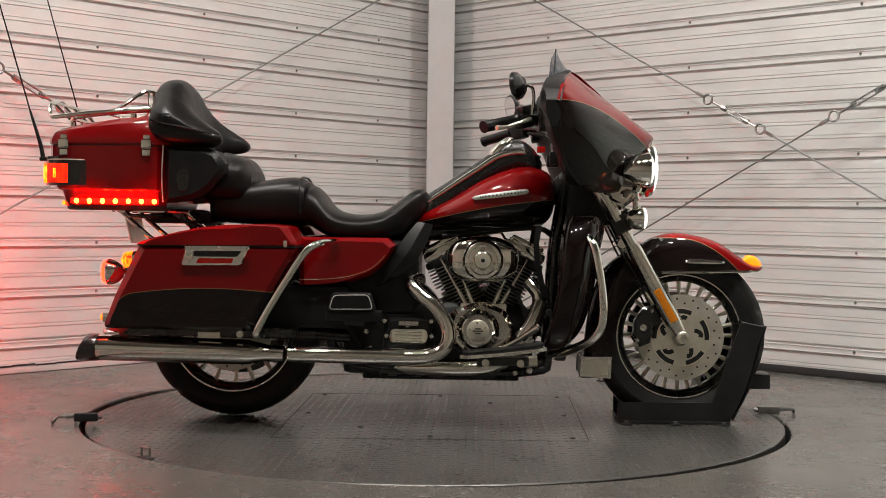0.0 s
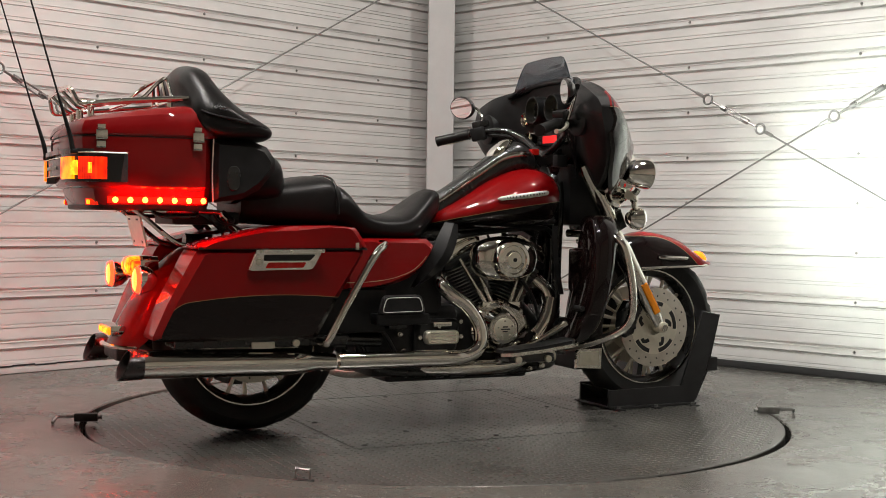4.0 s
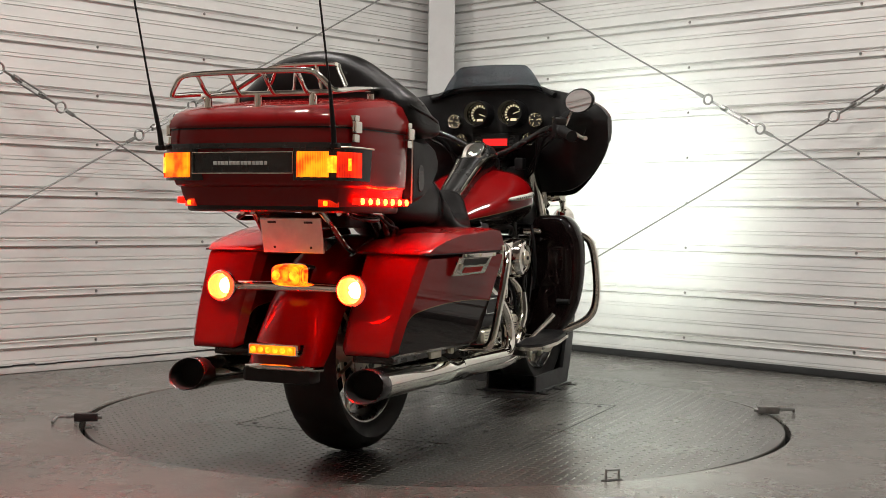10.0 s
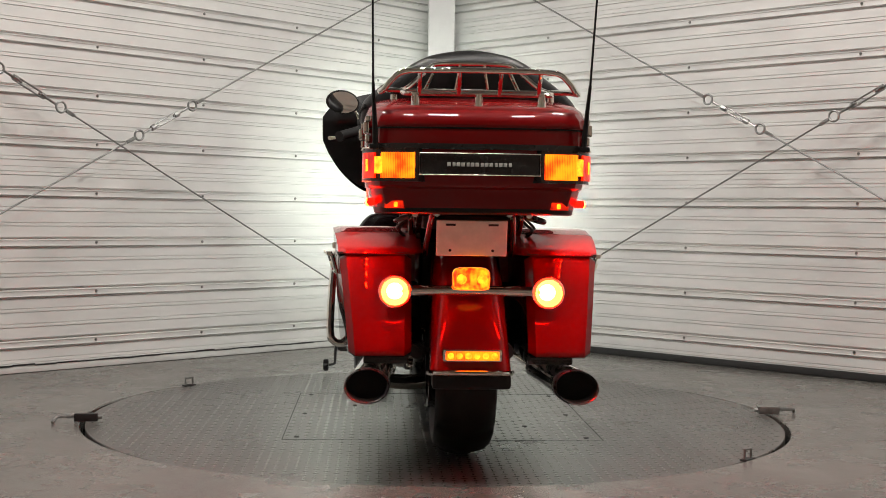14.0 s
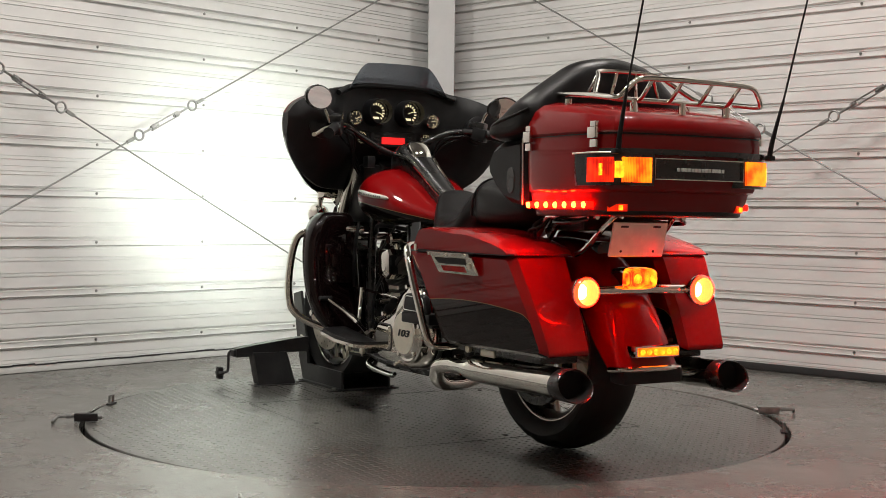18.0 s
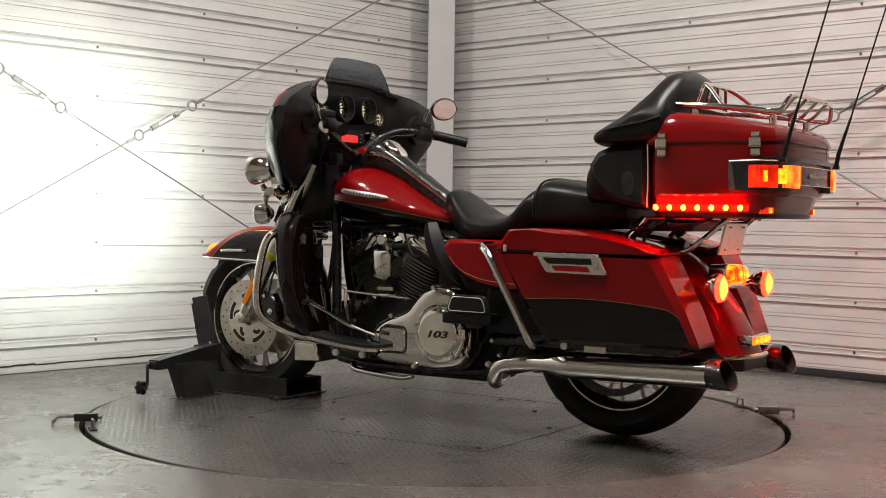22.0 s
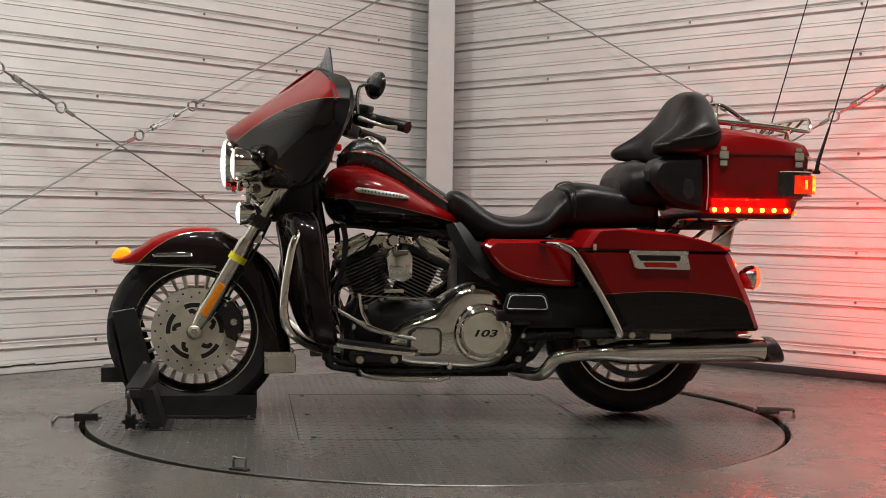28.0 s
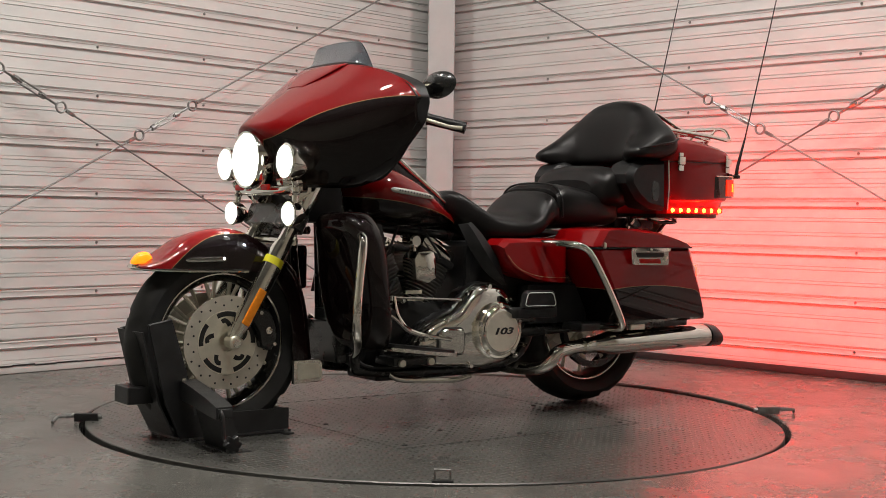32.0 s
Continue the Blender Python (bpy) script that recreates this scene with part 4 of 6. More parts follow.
part("lamp_bar", tube([(0.66, -0.21, 0.815), (0.70, -0.13, 0.808), (0.715, 0, 0.805), (0.70, 0.13, 0.808), (0.66, 0.21, 0.815)], 0.017, 12, 5), "chrome", motorcycle, "chrome lamp bar under the headlight")
both("fork_nacelle", plate([(0.71, 0.845), (0.585, 0.850), (0.60, 0.795), (0.655, 0.765), (0.70, 0.80)], 0.09, 0.16, 0.015), "chrome")
both("reflector", box(0.735, 0.748, 0.07, 0.115, 0.806, 0.826, 0.004), "redlens")

# handlebar, grips, levers, mirrors
both("handlebar", tube([(0.42, 0.0, 0.965), (0.42, 0.06, 0.985), (0.415, 0.15, 1.03), (0.37, 0.24, 1.065), (0.30, 0.315, 1.062), (0.245, 0.352, 1.047)], 0.0135, 12, 5), "black")
grips = both("grip", tube([(0.268, 0.336, 1.053), (0.255, 0.346, 1.050), (0.175, 0.402, 1.028), (0.162, 0.412, 1.024)], [0.022, 0.019, 0.019, 0.021], 16, 3), "plastic", None, "ribbed black rubber grip")
both("switch_housing", moved(box(-0.030, 0.030, -0.022, 0.022, -0.026, 0.026, 0.008), pose(0.298, 0.316, 1.055, 0, -14, -37)), "plastic")
both("master_cylinder", moved(box(-0.036, 0.030, -0.020, 0.024, 0.020, 0.048, 0.008), pose(0.312, 0.306, 1.06, 0, -12, -35)), "black")
both("lever", tube([(0.318, 0.330, 1.058), (0.290, 0.375, 1.045), (0.240, 0.425, 1.025), (0.205, 0.450, 1.020)], [0.009, 0.007, 0.006, 0.008], 10, 4), "satin", None, "polished lever")
mirrors = both("mirror", moved(lathe([(-0.006, 0.0), (-0.006, 0.050), (-0.002, 0.0535), (0.010, 0.050), (0.026, 0.030), (0.030, 0.0)], 40, "x"), pose(0.268, 0.404, 1.162, 6, -6, 18) @ Matrix.Diagonal((1, 1.26, 0.86, 1))), "black", None, "oval black-backed mirror on a thin chrome stem")
for s, mi in zip((1, -1), mirrors):
    g = moved(lathe([(-0.0065, 0.0), (-0.0065, 0.047), (-0.0055, 0.047)], 40, "x"), pose(0.268, 0.404, 1.162, 6, -6, 18) @ Matrix.Diagonal((1, 1.26, 0.86, 1)))
    part("glass", g if s > 0 else flipped(g), "mirror", mi)
    st = tube([(0.292, 0.400, 1.165), (0.320, 0.380, 1.160), (0.328, 0.352, 1.125), (0.322, 0.330, 1.075)], [0.006, 0.006, 0.006, 0.008], 10, 5)
    part("stem", st if s > 0 else flipped(st), "chrome", mi)
for s in (1, -1):
    for k in range(3):
        part("control_cable", tube([(0.33, s * (0.30 - 0.02 * k), 1.05), (0.40, s * (0.25 - 0.03 * k), 1.03), (0.45, s * 0.17, 0.97 - 0.02 * k), (0.50, s * 0.10, 0.86), (0.48, s * 0.07, 0.74)], 0.0045, 8), "plastic", motorcycle)

# tank and console
tank = part("fuel_tank", body([(-0.085, 0, 0.03, 0.695, 0.722), (-0.05, 0, 0.065, 0.688, 0.742), (0.00, 0, 0.105, 0.685, 0.766), (0.07, 0, 0.155, 0.685, 0.806), (0.16, 0, 0.195, 0.685, 0.862), (0.26, 0, 0.213, 0.685, 0.904), (0.33, 0, 0.207, 0.688, 0.912), (0.38, 0, 0.178, 0.702, 0.898), (0.408, 0, 0.13, 0.735, 0.875), (0.420, 0, 0.06, 0.78, 0.845)], 40, 4, 2.25), "tank", motorcycle, "two-tone red and black fuel tank with a chrome badge")
console = part("console", body([(0.372, 0, 0.020, 0.885, 0.930), (0.345, 0, 0.060, 0.88, 0.972), (0.300, 0, 0.066, 0.89, 1.006), (0.255, 0, 0.062, 0.88, 1.004), (0.205, 0, 0.052, 0.86, 0.972), (0.140, 0, 0.044, 0.82, 0.926), (0.05, 0, 0.040, 0.76, 0.864), (-0.04, 0, 0.034, 0.70, 0.806), (-0.07, 0, 0.016, 0.70, 0.775)], 28, 4, 2.6), "black", tank, "long black and chrome tank console")
for s in (1, -1):
    part("console_trim", tube([(0.365, s * 0.03, 0.945), (0.30, s * 0.064, 0.962), (0.22, s * 0.056, 0.948), (0.14, s * 0.046, 0.898), (0.05, s * 0.041, 0.838), (-0.04, s * 0.034, 0.778)], [0.005, 0.010, 0.010, 0.009, 0.008, 0.006], 10, 4), "chrome", console)
part("ignition_cap", body([(0.275, 0, 0.02, 0.985, 1.010), (0.255, 0, 0.040, 0.965, 1.018), (0.225, 0, 0.046, 0.945, 1.006), (0.190, 0, 0.036, 0.92, 0.975), (0.175, 0, 0.012, 0.92, 0.95)], 24, 3), "chrome", console, "chrome dome of the console")
part("warning_lamp", box(0.355, 0.385, -0.02, 0.02, 0.962, 0.985, 0.004), "redlens", motorcycle)
both("switch_pod", box(0.395, 0.44, 0.10, 0.135, 0.915, 0.96, 0.006), "plastic")
for s in (1, -1):
    # chrome badge along the tank's flank, with a bar of lettering
    line = [(0.322, 0.204, 0.818), (0.310, 0.2085, 0.817), (0.27, 0.2150, 0.812), (0.22, 0.2135, 0.805), (0.170, 0.202, 0.799), (0.138, 0.189, 0.794), (0.126, 0.183, 0.792)]
    bd = part("badge", tube([(x, s * y, z) for x, y, z in line], [0.002, 0.0088, 0.0100, 0.0100, 0.0092, 0.0070, 0.002], 12, 4), "badge", tank, "long pale chrome tank badge with dark lettering bars")
    fine = spline([(x, s * (y + 0.0080), z) for x, y, z in line[1:6]], 8)
    for k in range(3, len(fine) - 4, 2):
        part("lettering", tube([fine[k], fine[k] + (fine[k + 1] - fine[k]) * 0.75], 0.0033, 6, 1), "ink_recess", bd)

# seat
seat = part("seat", body([(-0.475, 0, 0.175, 0.690, 0.800), (-0.452, 0, 0.182, 0.684, 0.832), (-0.42, 0, 0.188, 0.665, 0.812), (-0.375, 0, 0.195, 0.645, 0.756), (-0.325, 0, 0.197, 0.636, 0.735), (-0.264, 0, 0.192, 0.632, 0.731), (-0.195, 0, 0.170, 0.634, 0.743), (-0.135, 0, 0.135, 0.645, 0.785), (-0.085, 0, 0.100, 0.69, 0.820), (-0.050, 0, 0.070, 0.73, 0.822), (-0.030, 0, 0.03, 0.76, 0.80)], 40, 5, 2.7), "leather", motorcycle, "black leather rider seat")
part("pillion", body([(-0.80, 0, 0.15, 0.70, 0.82), (-0.76, 0, 0.178, 0.695, 0.836), (-0.66, 0, 0.188, 0.69, 0.842), (-0.56, 0, 0.190, 0.685, 0.858), (-0.50, 0, 0.186, 0.685, 0.860), (-0.465, 0, 0.176, 0.69, 0.842)], 40, 5, 3.2), "leather", motorcycle, "black leather passenger seat")
part("seat_seam", tube([(-0.475, 0.190, 0.73), (-0.478, 0.182, 0.80), (-0.482, 0.13, 0.850), (-0.484, 0, 0.862), (-0.482, -0.13, 0.850), (-0.478, -0.182, 0.80), (-0.475, -0.190, 0.73)], 0.004, 8, 4), "leather", motorcycle)

# trunk
PLAN = [(-0.930, 0.255), (-0.955, 0.290), (-0.990, 0.303), (-1.10, 0.304), (-1.20, 0.300), (-1.28, 0.286), (-1.325, 0.262), (-1.348, 0.215), (-1.358, 0.14), (-1.361, 0.0)]
PLAN = PLAN + [(x, -y) for x, y in reversed(PLAN[:-1])]


def stack(plan, levels, warp=None, c=(-1.10, 0.0)):
    """Levels of a plan outline: (z, scale of x behind the middle, scale of x before it, scale of y)."""
    rings = []
    for z, sb, sf, sy in levels:
        r = [Vector((c[0] + (x - c[0]) * (sb if x < c[0] else sf), y * sy, z)) for x, y in plan]
        rings.append([warp(p) for p in r] if warp else r)
    return loft(rings)


trunk = part("trunk", stack(PLAN, [(0.750, 0.795, 0.98, 0.915), (0.775, 0.825, 1, 0.945), (0.800, 0.85, 1, 0.965), (0.806, 0.91, 1, 0.985), (0.814, 0.935, 1, 0.99), (0.870, 0.985, 1, 1), (0.935, 1, 1, 1), (0.956, 1, 1, 1)]), "red", motorcycle, "glossy red touring trunk with lit rear lamps", sharp=28)
part("lid", stack(PLAN, [(0.9585, 1.004, 1.10, 1.003), (0.966, 1.012, 1.14, 1.016), (0.978, 1.015, 1.13, 1.014), (1.005, 1.0, 1.05, 1.0), (1.035, 0.965, 0.94, 0.965), (1.052, 0.90, 0.84, 0.90), (1.061, 0.80, 0.74, 0.78), (1.066, 0.5, 0.5, 0.45)],
                  lambda p: Vector((p.x, p.y, 0.962 + (p.z - 0.962) * (1 - 0.52 * max(0, (-1.02 - p.x) / 0.34) ** 1.2)))), "red", trunk, "red trunk lid", sharp=28)
part("lid_seam", stack(PLAN, [(0.9562, 0.994, 0.996, 0.994), (0.9595, 0.994, 0.996, 0.994)]), "plastic", trunk)
part("bottom_tray", stack(PLAN, [(0.734, 0.76, 0.96, 0.89), (0.738, 0.785, 0.97, 0.905), (0.752, 0.792, 0.975, 0.912)]), "plastic", trunk)
for s in (1, -1):
    for x in (-0.985, -1.275):
        y = s * (0.305 if x > -1.1 else 0.289)
        h = part("hinge", box(x - 0.018, x + 0.018, min(y, y + s * 0.016), max(y, y + s * 0.016), 0.944, 0.976, 0.005), "chrome", trunk, "chrome latch")
        part("hinge_leaf", box(x - 0.015, x + 0.013, min(y, y + s * 0.010), max(y, y + s * 0.010), 0.920, 0.942, 0.003), "chrome", h)
        part("hinge_pin", box(x - 0.012, x + 0.012, min(y - s * 0.006, y + s * 0.010), max(y - s * 0.006, y + s * 0.010), 0.976, 0.992, 0.003), "chrome", h)
    # wrap-round rear lamps in dark housings
    wrap = ((-1.208, 0.308), (-1.26, 0.303), (-1.30, 0.293), (-1.335, 0.270), (-1.357, 0.235), (-1.365, 0.19), (-1.369, 0.160))
    hs = part("lamp_housing", loft([[(x - 0.012 * (i == 0), s * y, 0.818), (x, s * y, 0.903)] + [(x + 0.03, s * (y - 0.02), z) for z in (0.903, 0.818)] for i, (x, y) in enumerate(wrap)]), "black", trunk, "black lamp housing")
    part("rear_lens", loft([[(x, s * y, z) for z in (0.826, 0.893)] + [(x + 0.012, s * (y - 0.006), z) for z in (0.893, 0.826)] for x, y in ((-1.357, 0.258), (-1.364, 0.235), (-1.371, 0.20), (-1.374, 0.172))]), "orange", hs, "glowing orange rear lens")
    part("lens_bulb", loft([[(x, s * y, z) for z in (0.838, 0.882)] + [(x + 0.012, s * (y - 0.01), z) for z in (0.882, 0.838)] for x, y in ((-1.343, 0.2745), (-1.352, 0.2665), (-1.360, 0.2555))]), "hot", hs, "bright amber bulb behind the lens")
    part("side_lens", loft([[(x, s * y, z) for z in (0.826, 0.893)] + [(x + 0.012, s * (y - 0.012), z) for z in (0.893, 0.826)] for x, y in ((-1.262, 0.3065), (-1.285, 0.3025), (-1.31, 0.294), (-1.340, 0.275))]), "redside", hs, "glowing red side lens")
    part("side_bulb", loft([[(x, s * y, z) for z in (0.844, 0.876)] + [(x + 0.006, s * (y - 0.006), z) for z in (0.876, 0.844)] for x, y in ((-1.304, 0.2978), (-1.309, 0.2960), (-1.314, 0.2935))]), "hot", hs)
    part("housing_trim", tube([(-1.200, s * 0.309, 0.905), (-1.26, s * 0.305, 0.906), (-1.30, s * 0.295, 0.906), (-1.338, s * 0.271, 0.906)], 0.0025, 6, 3), "satin", hs)
    # LED strip along the lower edge
    strip = part("led_strip", box(-1.252, -0.952, min(s * 0.272, s * 0.293), max(s * 0.272, s * 0.293), 0.756, 0.775, 0.004), "strip", trunk, "strip of bright red side lamps")
    for i in range(7):
        x = -1.232 + 0.0450 * i
        part("lamp", lathe([(s * 0.291, 0.0095), (s * 0.296, 0.008), (s * 0.298, 0.0)], 12, "y", (x, 0, 0.765)), "redled", strip)
    cl = part("corner_lamp", loft([[(x, s * y, z) for z in (0.748, 0.768)] + [(x + 0.014, s * (y - 0.008), z) for z in (0.768, 0.748)] for x, y in ((-1.278, 0.246), (-1.295, 0.222), (-1.304, 0.198))]), "redside", trunk, "small lit red corner lamp")
    part("lamp", box(-1.3045, -1.294, min(s * 0.212, s * 0.222), max(s * 0.212, s * 0.222), 0.751, 0.765, 0.003), "hot", cl)
    # speaker pods
    pod = part("speaker_pod", plate([(-0.930, 0.956), (-0.80, 0.958), (-0.752, 0.940), (-0.724, 0.900), (-0.726, 0.865), (-0.775, 0.805), (-0.840, 0.772), (-0.93, 0.762)], s * 0.15, s * 0.292, 0.022), "plastic", trunk, "black speaker pod")
    part("speaker_port", plate([(-0.865 + a, 0.838 + b) for a, b in oval(20, 0.022, 0.040, 2.6)], s * 0.288, s * 0.2945, 0.003), "black", pod)

    # thin pale bar that stands in for the glint along the pod's edge
    part("pod_edge_glint", tube([(-0.932, s * 0.296, 0.96), (-0.936, s * 0.297, 0.85), (-0.932, s * 0.294, 0.764)], 0.0024, 8, 3), "satin", pod)
# name panel on the trunk's back
np_ = part("name_panel", loft([[(x, y, z) for z in (0.838, 0.890)] + [(x + 0.012, y, z) for z in (0.890, 0.838)] for x, y in ((-1.364, -0.155), (-1.371, -0.10), (-1.374, 0), (-1.371, 0.10), (-1.364, 0.155))]), "black", trunk, "dark name panel with a small pale lettering bar")
for k in range(14):
    y = -0.082 + 0.0122 * k
    part("lettering", box(-1.3775, -1.3735, y, y + (0.0095 if k % 3 else 0.0075), 0.858, 0.868, 0.0008), "letter", np_)
shelf = [(x - 0.016, y * 1.02) for x, y in PLAN if x < -1.24]
part("lamp_shelf", loft([[(x, y, z) for x, y in shelf] for z in (0.903, 0.906, 0.914, 0.917)]), "black", trunk, "dark ledge above the rear lamps")
part("panel_rim", tube([(-1.372, -0.158, 0.836), (-1.378, 0, 0.836), (-1.372, 0.158, 0.836), (-1.372, 0.158, 0.892), (-1.378, 0, 0.892), (-1.372, -0.158, 0.892)], 0.0014, 6, 1, True), "satin", np_)

# wrap-round backrest: upright in the middle, its arms come forward and down
MIDDLE = [(0.0, 0.50), (0.02, 0.80), (0.16, 0.96), (0.38, 1.0), (0.60, 0.95), (0.78, 0.76), (0.90, 0.48), (0.98, 0.24), (1.0, 0.10), (0.90, 0.0), (0.60, -0.01), (0.25, 0.10), (0.06, 0.28)]
ARM = [(0.0, 0.46), (0.03, 0.76), (0.12, 0.95), (0.25, 1.0), (0.42, 0.90), (0.62, 0.66), (0.82, 0.46), (0.96, 0.30), (1.0, 0.15), (0.93, 0.02), (0.68, 0.0), (0.32, 0.03), (0.08, 0.20)]


def backrest_rows():
    rows = []
    for y, rear, front, top, low, w in ((-0.318, -0.925, -0.815, 1.030, 0.995, 1), (-0.313, -0.955, -0.780, 1.055, 0.978, 1), (-0.298, -0.978, -0.752, 1.074, 0.968, 1), (-0.272, -0.992, -0.736, 1.096, 0.962, 1), (-0.235, -0.996, -0.742, 1.124, 0.955, 1), (-0.195, -1.002, -0.788, 1.152, 0.95, 0.7), (-0.155, -1.006, -0.828, 1.178, 0.95, 0.3), (-0.10, -1.009, -0.845, 1.199, 0.95, 0), (0, -1.011, -0.850, 1.212, 0.95, 0)):
        loop = [(a[0] * (1 - w) + b[0] * w, a[1] * (1 - w) + b[1] * w) for a, b in zip(MIDDLE, ARM)]
        rows.append([Vector((rear + (front - rear) * u, y, low + (top - low) * v)) for u, v in spline_xz(loop)])
    return rows + [[Vector((p.x, -p.y, p.z)) for p in r] for r in reversed(rows[:-1])]


def spline_xz(line):
    return [(p.x, p.z) for p in spline([(a, 0, b) for a, b in line], 3, True)]


def smooth_rows(rows, n):
    return [list(r) for r in zip(*[spline(c, n) for c in zip(*rows)])]


backrest = part("backrest", loft(smooth_rows(backrest_rows(), 4)), "leather", motorcycle, "black wrap-round leather passenger backrest with arm pads", sharp=60)
for s_ in (1, -1):
    part("piping", tube([(-0.975, s_ * 0.305, 1.045), (-0.93, s_ * 0.318, 1.030), (-0.87, s_ * 0.320, 1.020), (-0.81, s_ * 0.316, 1.008), (-0.765, s_ * 0.300, 0.998)], 0.0045, 8, 4), "leather", backrest)
part("lower_pad", body([(-0.82, 0, 0.20, 0.76, 0.925), (-0.76, 0, 0.222, 0.755, 0.938), (-0.715, 0, 0.220, 0.755, 0.936), (-0.68, 0, 0.205, 0.76, 0.918), (-0.655, 0, 0.15, 0.78, 0.88)], 32, 4, 3), "leather", backrest)

# chrome luggage rack
rail = [(-0.945, 0.205, 1.094), (-0.99, 0.212, 1.089), (-1.10, 0.235, 1.079), (-1.22, 0.255, 1.067), (-1.310, 0.262, 1.055), (-1.336, 0.252, 1.058), (-1.346, 0.232, 1.082), (-1.353, 0.200, 1.104), (-1.355, 0.12, 1.108)]
rack = part("luggage_rack", tube(rail + [(-1.356, 0, 1.109)] + [(x, -y, z) for x, y, z in reversed(rail)], 0.0078, 12, 4), "chrome", motorcycle, "chrome tube luggage rack on the trunk lid")
inner = [(-0.985, 0.150, 1.088), (-1.08, 0.178, 1.080), (-1.20, 0.200, 1.066), (-1.262, 0.198, 1.056), (-1.286, 0.165, 1.053)]
part("inner_rail", tube(inner + [(-1.290, 0, 1.053)] + [(x, -y, z) for x, y, z in reversed(inner)], 0.0065, 10, 4), "chrome", rack)
for y in (-0.158, -0.054, 0.054, 0.158):
    part("slat", tube([(-1.355, y, 1.107), (-1.342, y, 1.094), (-1.308, y, 1.060), (-1.288, y, 1.053)], 0.0058, 10, 3), "chrome", rack)
hoop = [(-1.165, 0.205, 1.072), (-1.128, 0.182, 1.086), (-1.075, 0.132, 1.136), (-1.042, 0.102, 1.159)]
part("front_loop", tube(hoop + [(-1.034, 0, 1.163)] + [(x, -y, z) for x, y, z in reversed(hoop)], 0.0070, 10, 4), "chrome", rack)
for y in (-0.098, -0.034, 0.034, 0.098):
    part("loop_leg", tube([(-1.036, y, 1.160), (-1.031, y * 1.15, 1.130), (-1.024, y * 1.38, 1.086)], 0.0055, 8, 3), "chrome", rack)
part("cross_bar", tube([(-1.024, -0.219, 1.086), (-1.024, 0.219, 1.086)], 0.0060, 10, 1), "chrome", rack)
part("cross_bar", tube([(-1.16, -0.243, 1.072), (-1.16, 0.243, 1.072)], 0.0052, 10, 1), "chrome", rack)
for s in (1, -1):
    part("rail_tip", lathe([(-0.950, 0.0), (-0.946, 0.0085), (-0.938, 0.0095), (-0.931, 0.006), (-0.929, 0.0)], 12, "x", (0, s * 0.2045, 1.0945)), "chrome", rack)
for x, y in ((-1.055, 0.222), (-1.055, -0.222), (-1.285, 0.168), (-1.285, -0.168), (-1.29, 0.0)):
    part("post", tube([(x, y, 0.99), (x, y, 1.030), (x, y, 1.070 if x > -1.1 else 1.052)], [0.015, 0.0115, 0.0105], 14, 1), "chrome", rack)

# antennas
for s in (1, -1):
    an = part("antenna", tube([(-1.355, s * 0.272, 0.90), (-1.362, s * 0.274, 0.95), (-1.398, s * 0.280, 1.07)], [0.008, 0.007, 0.004], 10, 2), "plastic", motorcycle, "thin black whip antenna on the trunk corner")
    part("whip", tube([(-1.398, s * 0.280, 1.07), (-1.535, s * 0.287, 1.54), (-1.62, s * 0.290, 1.84)], [0.0030, 0.0024, 0.0018], 8, 3), "plastic", an)
    part("antenna_foot", box(-1.364, -1.342, min(s * 0.264, s * 0.288), max(s * 0.264, s * 0.288), 0.900, 0.914, 0.004), "plastic", an)

# trunk mounts, licence panel and rear lamps
for s in (1, -1):
    part("mount_tube", tube([(-1.16, s * 0.10, 0.735), (-1.13, s * 0.112, 0.732), (-1.02, s * 0.125, 0.640), (-0.97, s * 0.125, 0.620)], 0.0085, 10, 4), "chrome", motorcycle, "chrome trunk mount tube")
    part("mount_tube", tube([(-1.12, s * 0.16, 0.733), (-0.90, s * 0.165, 0.732), (-0.865, s * 0.165, 0.715), (-0.80, s * 0.16, 0.655), (-0.74, s * 0.15, 0.64)], 0.0085, 10, 4), "chrome", motorcycle, "chrome trunk mount tube")
    part("mount_bracket", plate([(-0.96, 0.735), (-0.86, 0.735), (-0.83, 0.70), (-0.86, 0.66), (-0.90, 0.70)], s * 0.135, s * 0.150, 0.003), "black", motorcycle)
# black box added to fill the dark gap of brackets under the trunk
part("under_trunk_filler", box(-1.02, -0.80, -0.135, 0.135, 0.690, 0.732, 0.010), "plastic", motorcycle)
for s in (1, -1):
    part("lamp_lead", tube([(-0.86, s * 0.15, 0.735), (-0.835, s * 0.185, 0.705), (-0.862, s * 0.20, 0.685), (-0.82, s * 0.17, 0.655)], 0.0052, 8, 5), "plastic", motorcycle)
    part("lamp_lead", tube([(-0.90, s * 0.16, 0.735), (-0.885, s * 0.20, 0.700), (-0.84, s * 0.205, 0.690), (-0.80, s * 0.18, 0.668)], 0.0040, 8, 5), "plastic", motorcycle)
    part("grab_rail", tube([(-0.95, s * 0.170, 0.728), (-0.97, s * 0.205, 0.716), (-1.06, s * 0.210, 0.716), (-1.09, s * 0.175, 0.728)], 0.007, 10, 4), "black", motorcycle)
lp = part("licence_panel", moved(box(-0.004, 0.004, -0.100, 0.100, -0.052, 0.052, 0.003), pose(-1.105, 0, 0.668, 0, -14, 0)), "satin", motorcycle, "bare licence plate bracket")
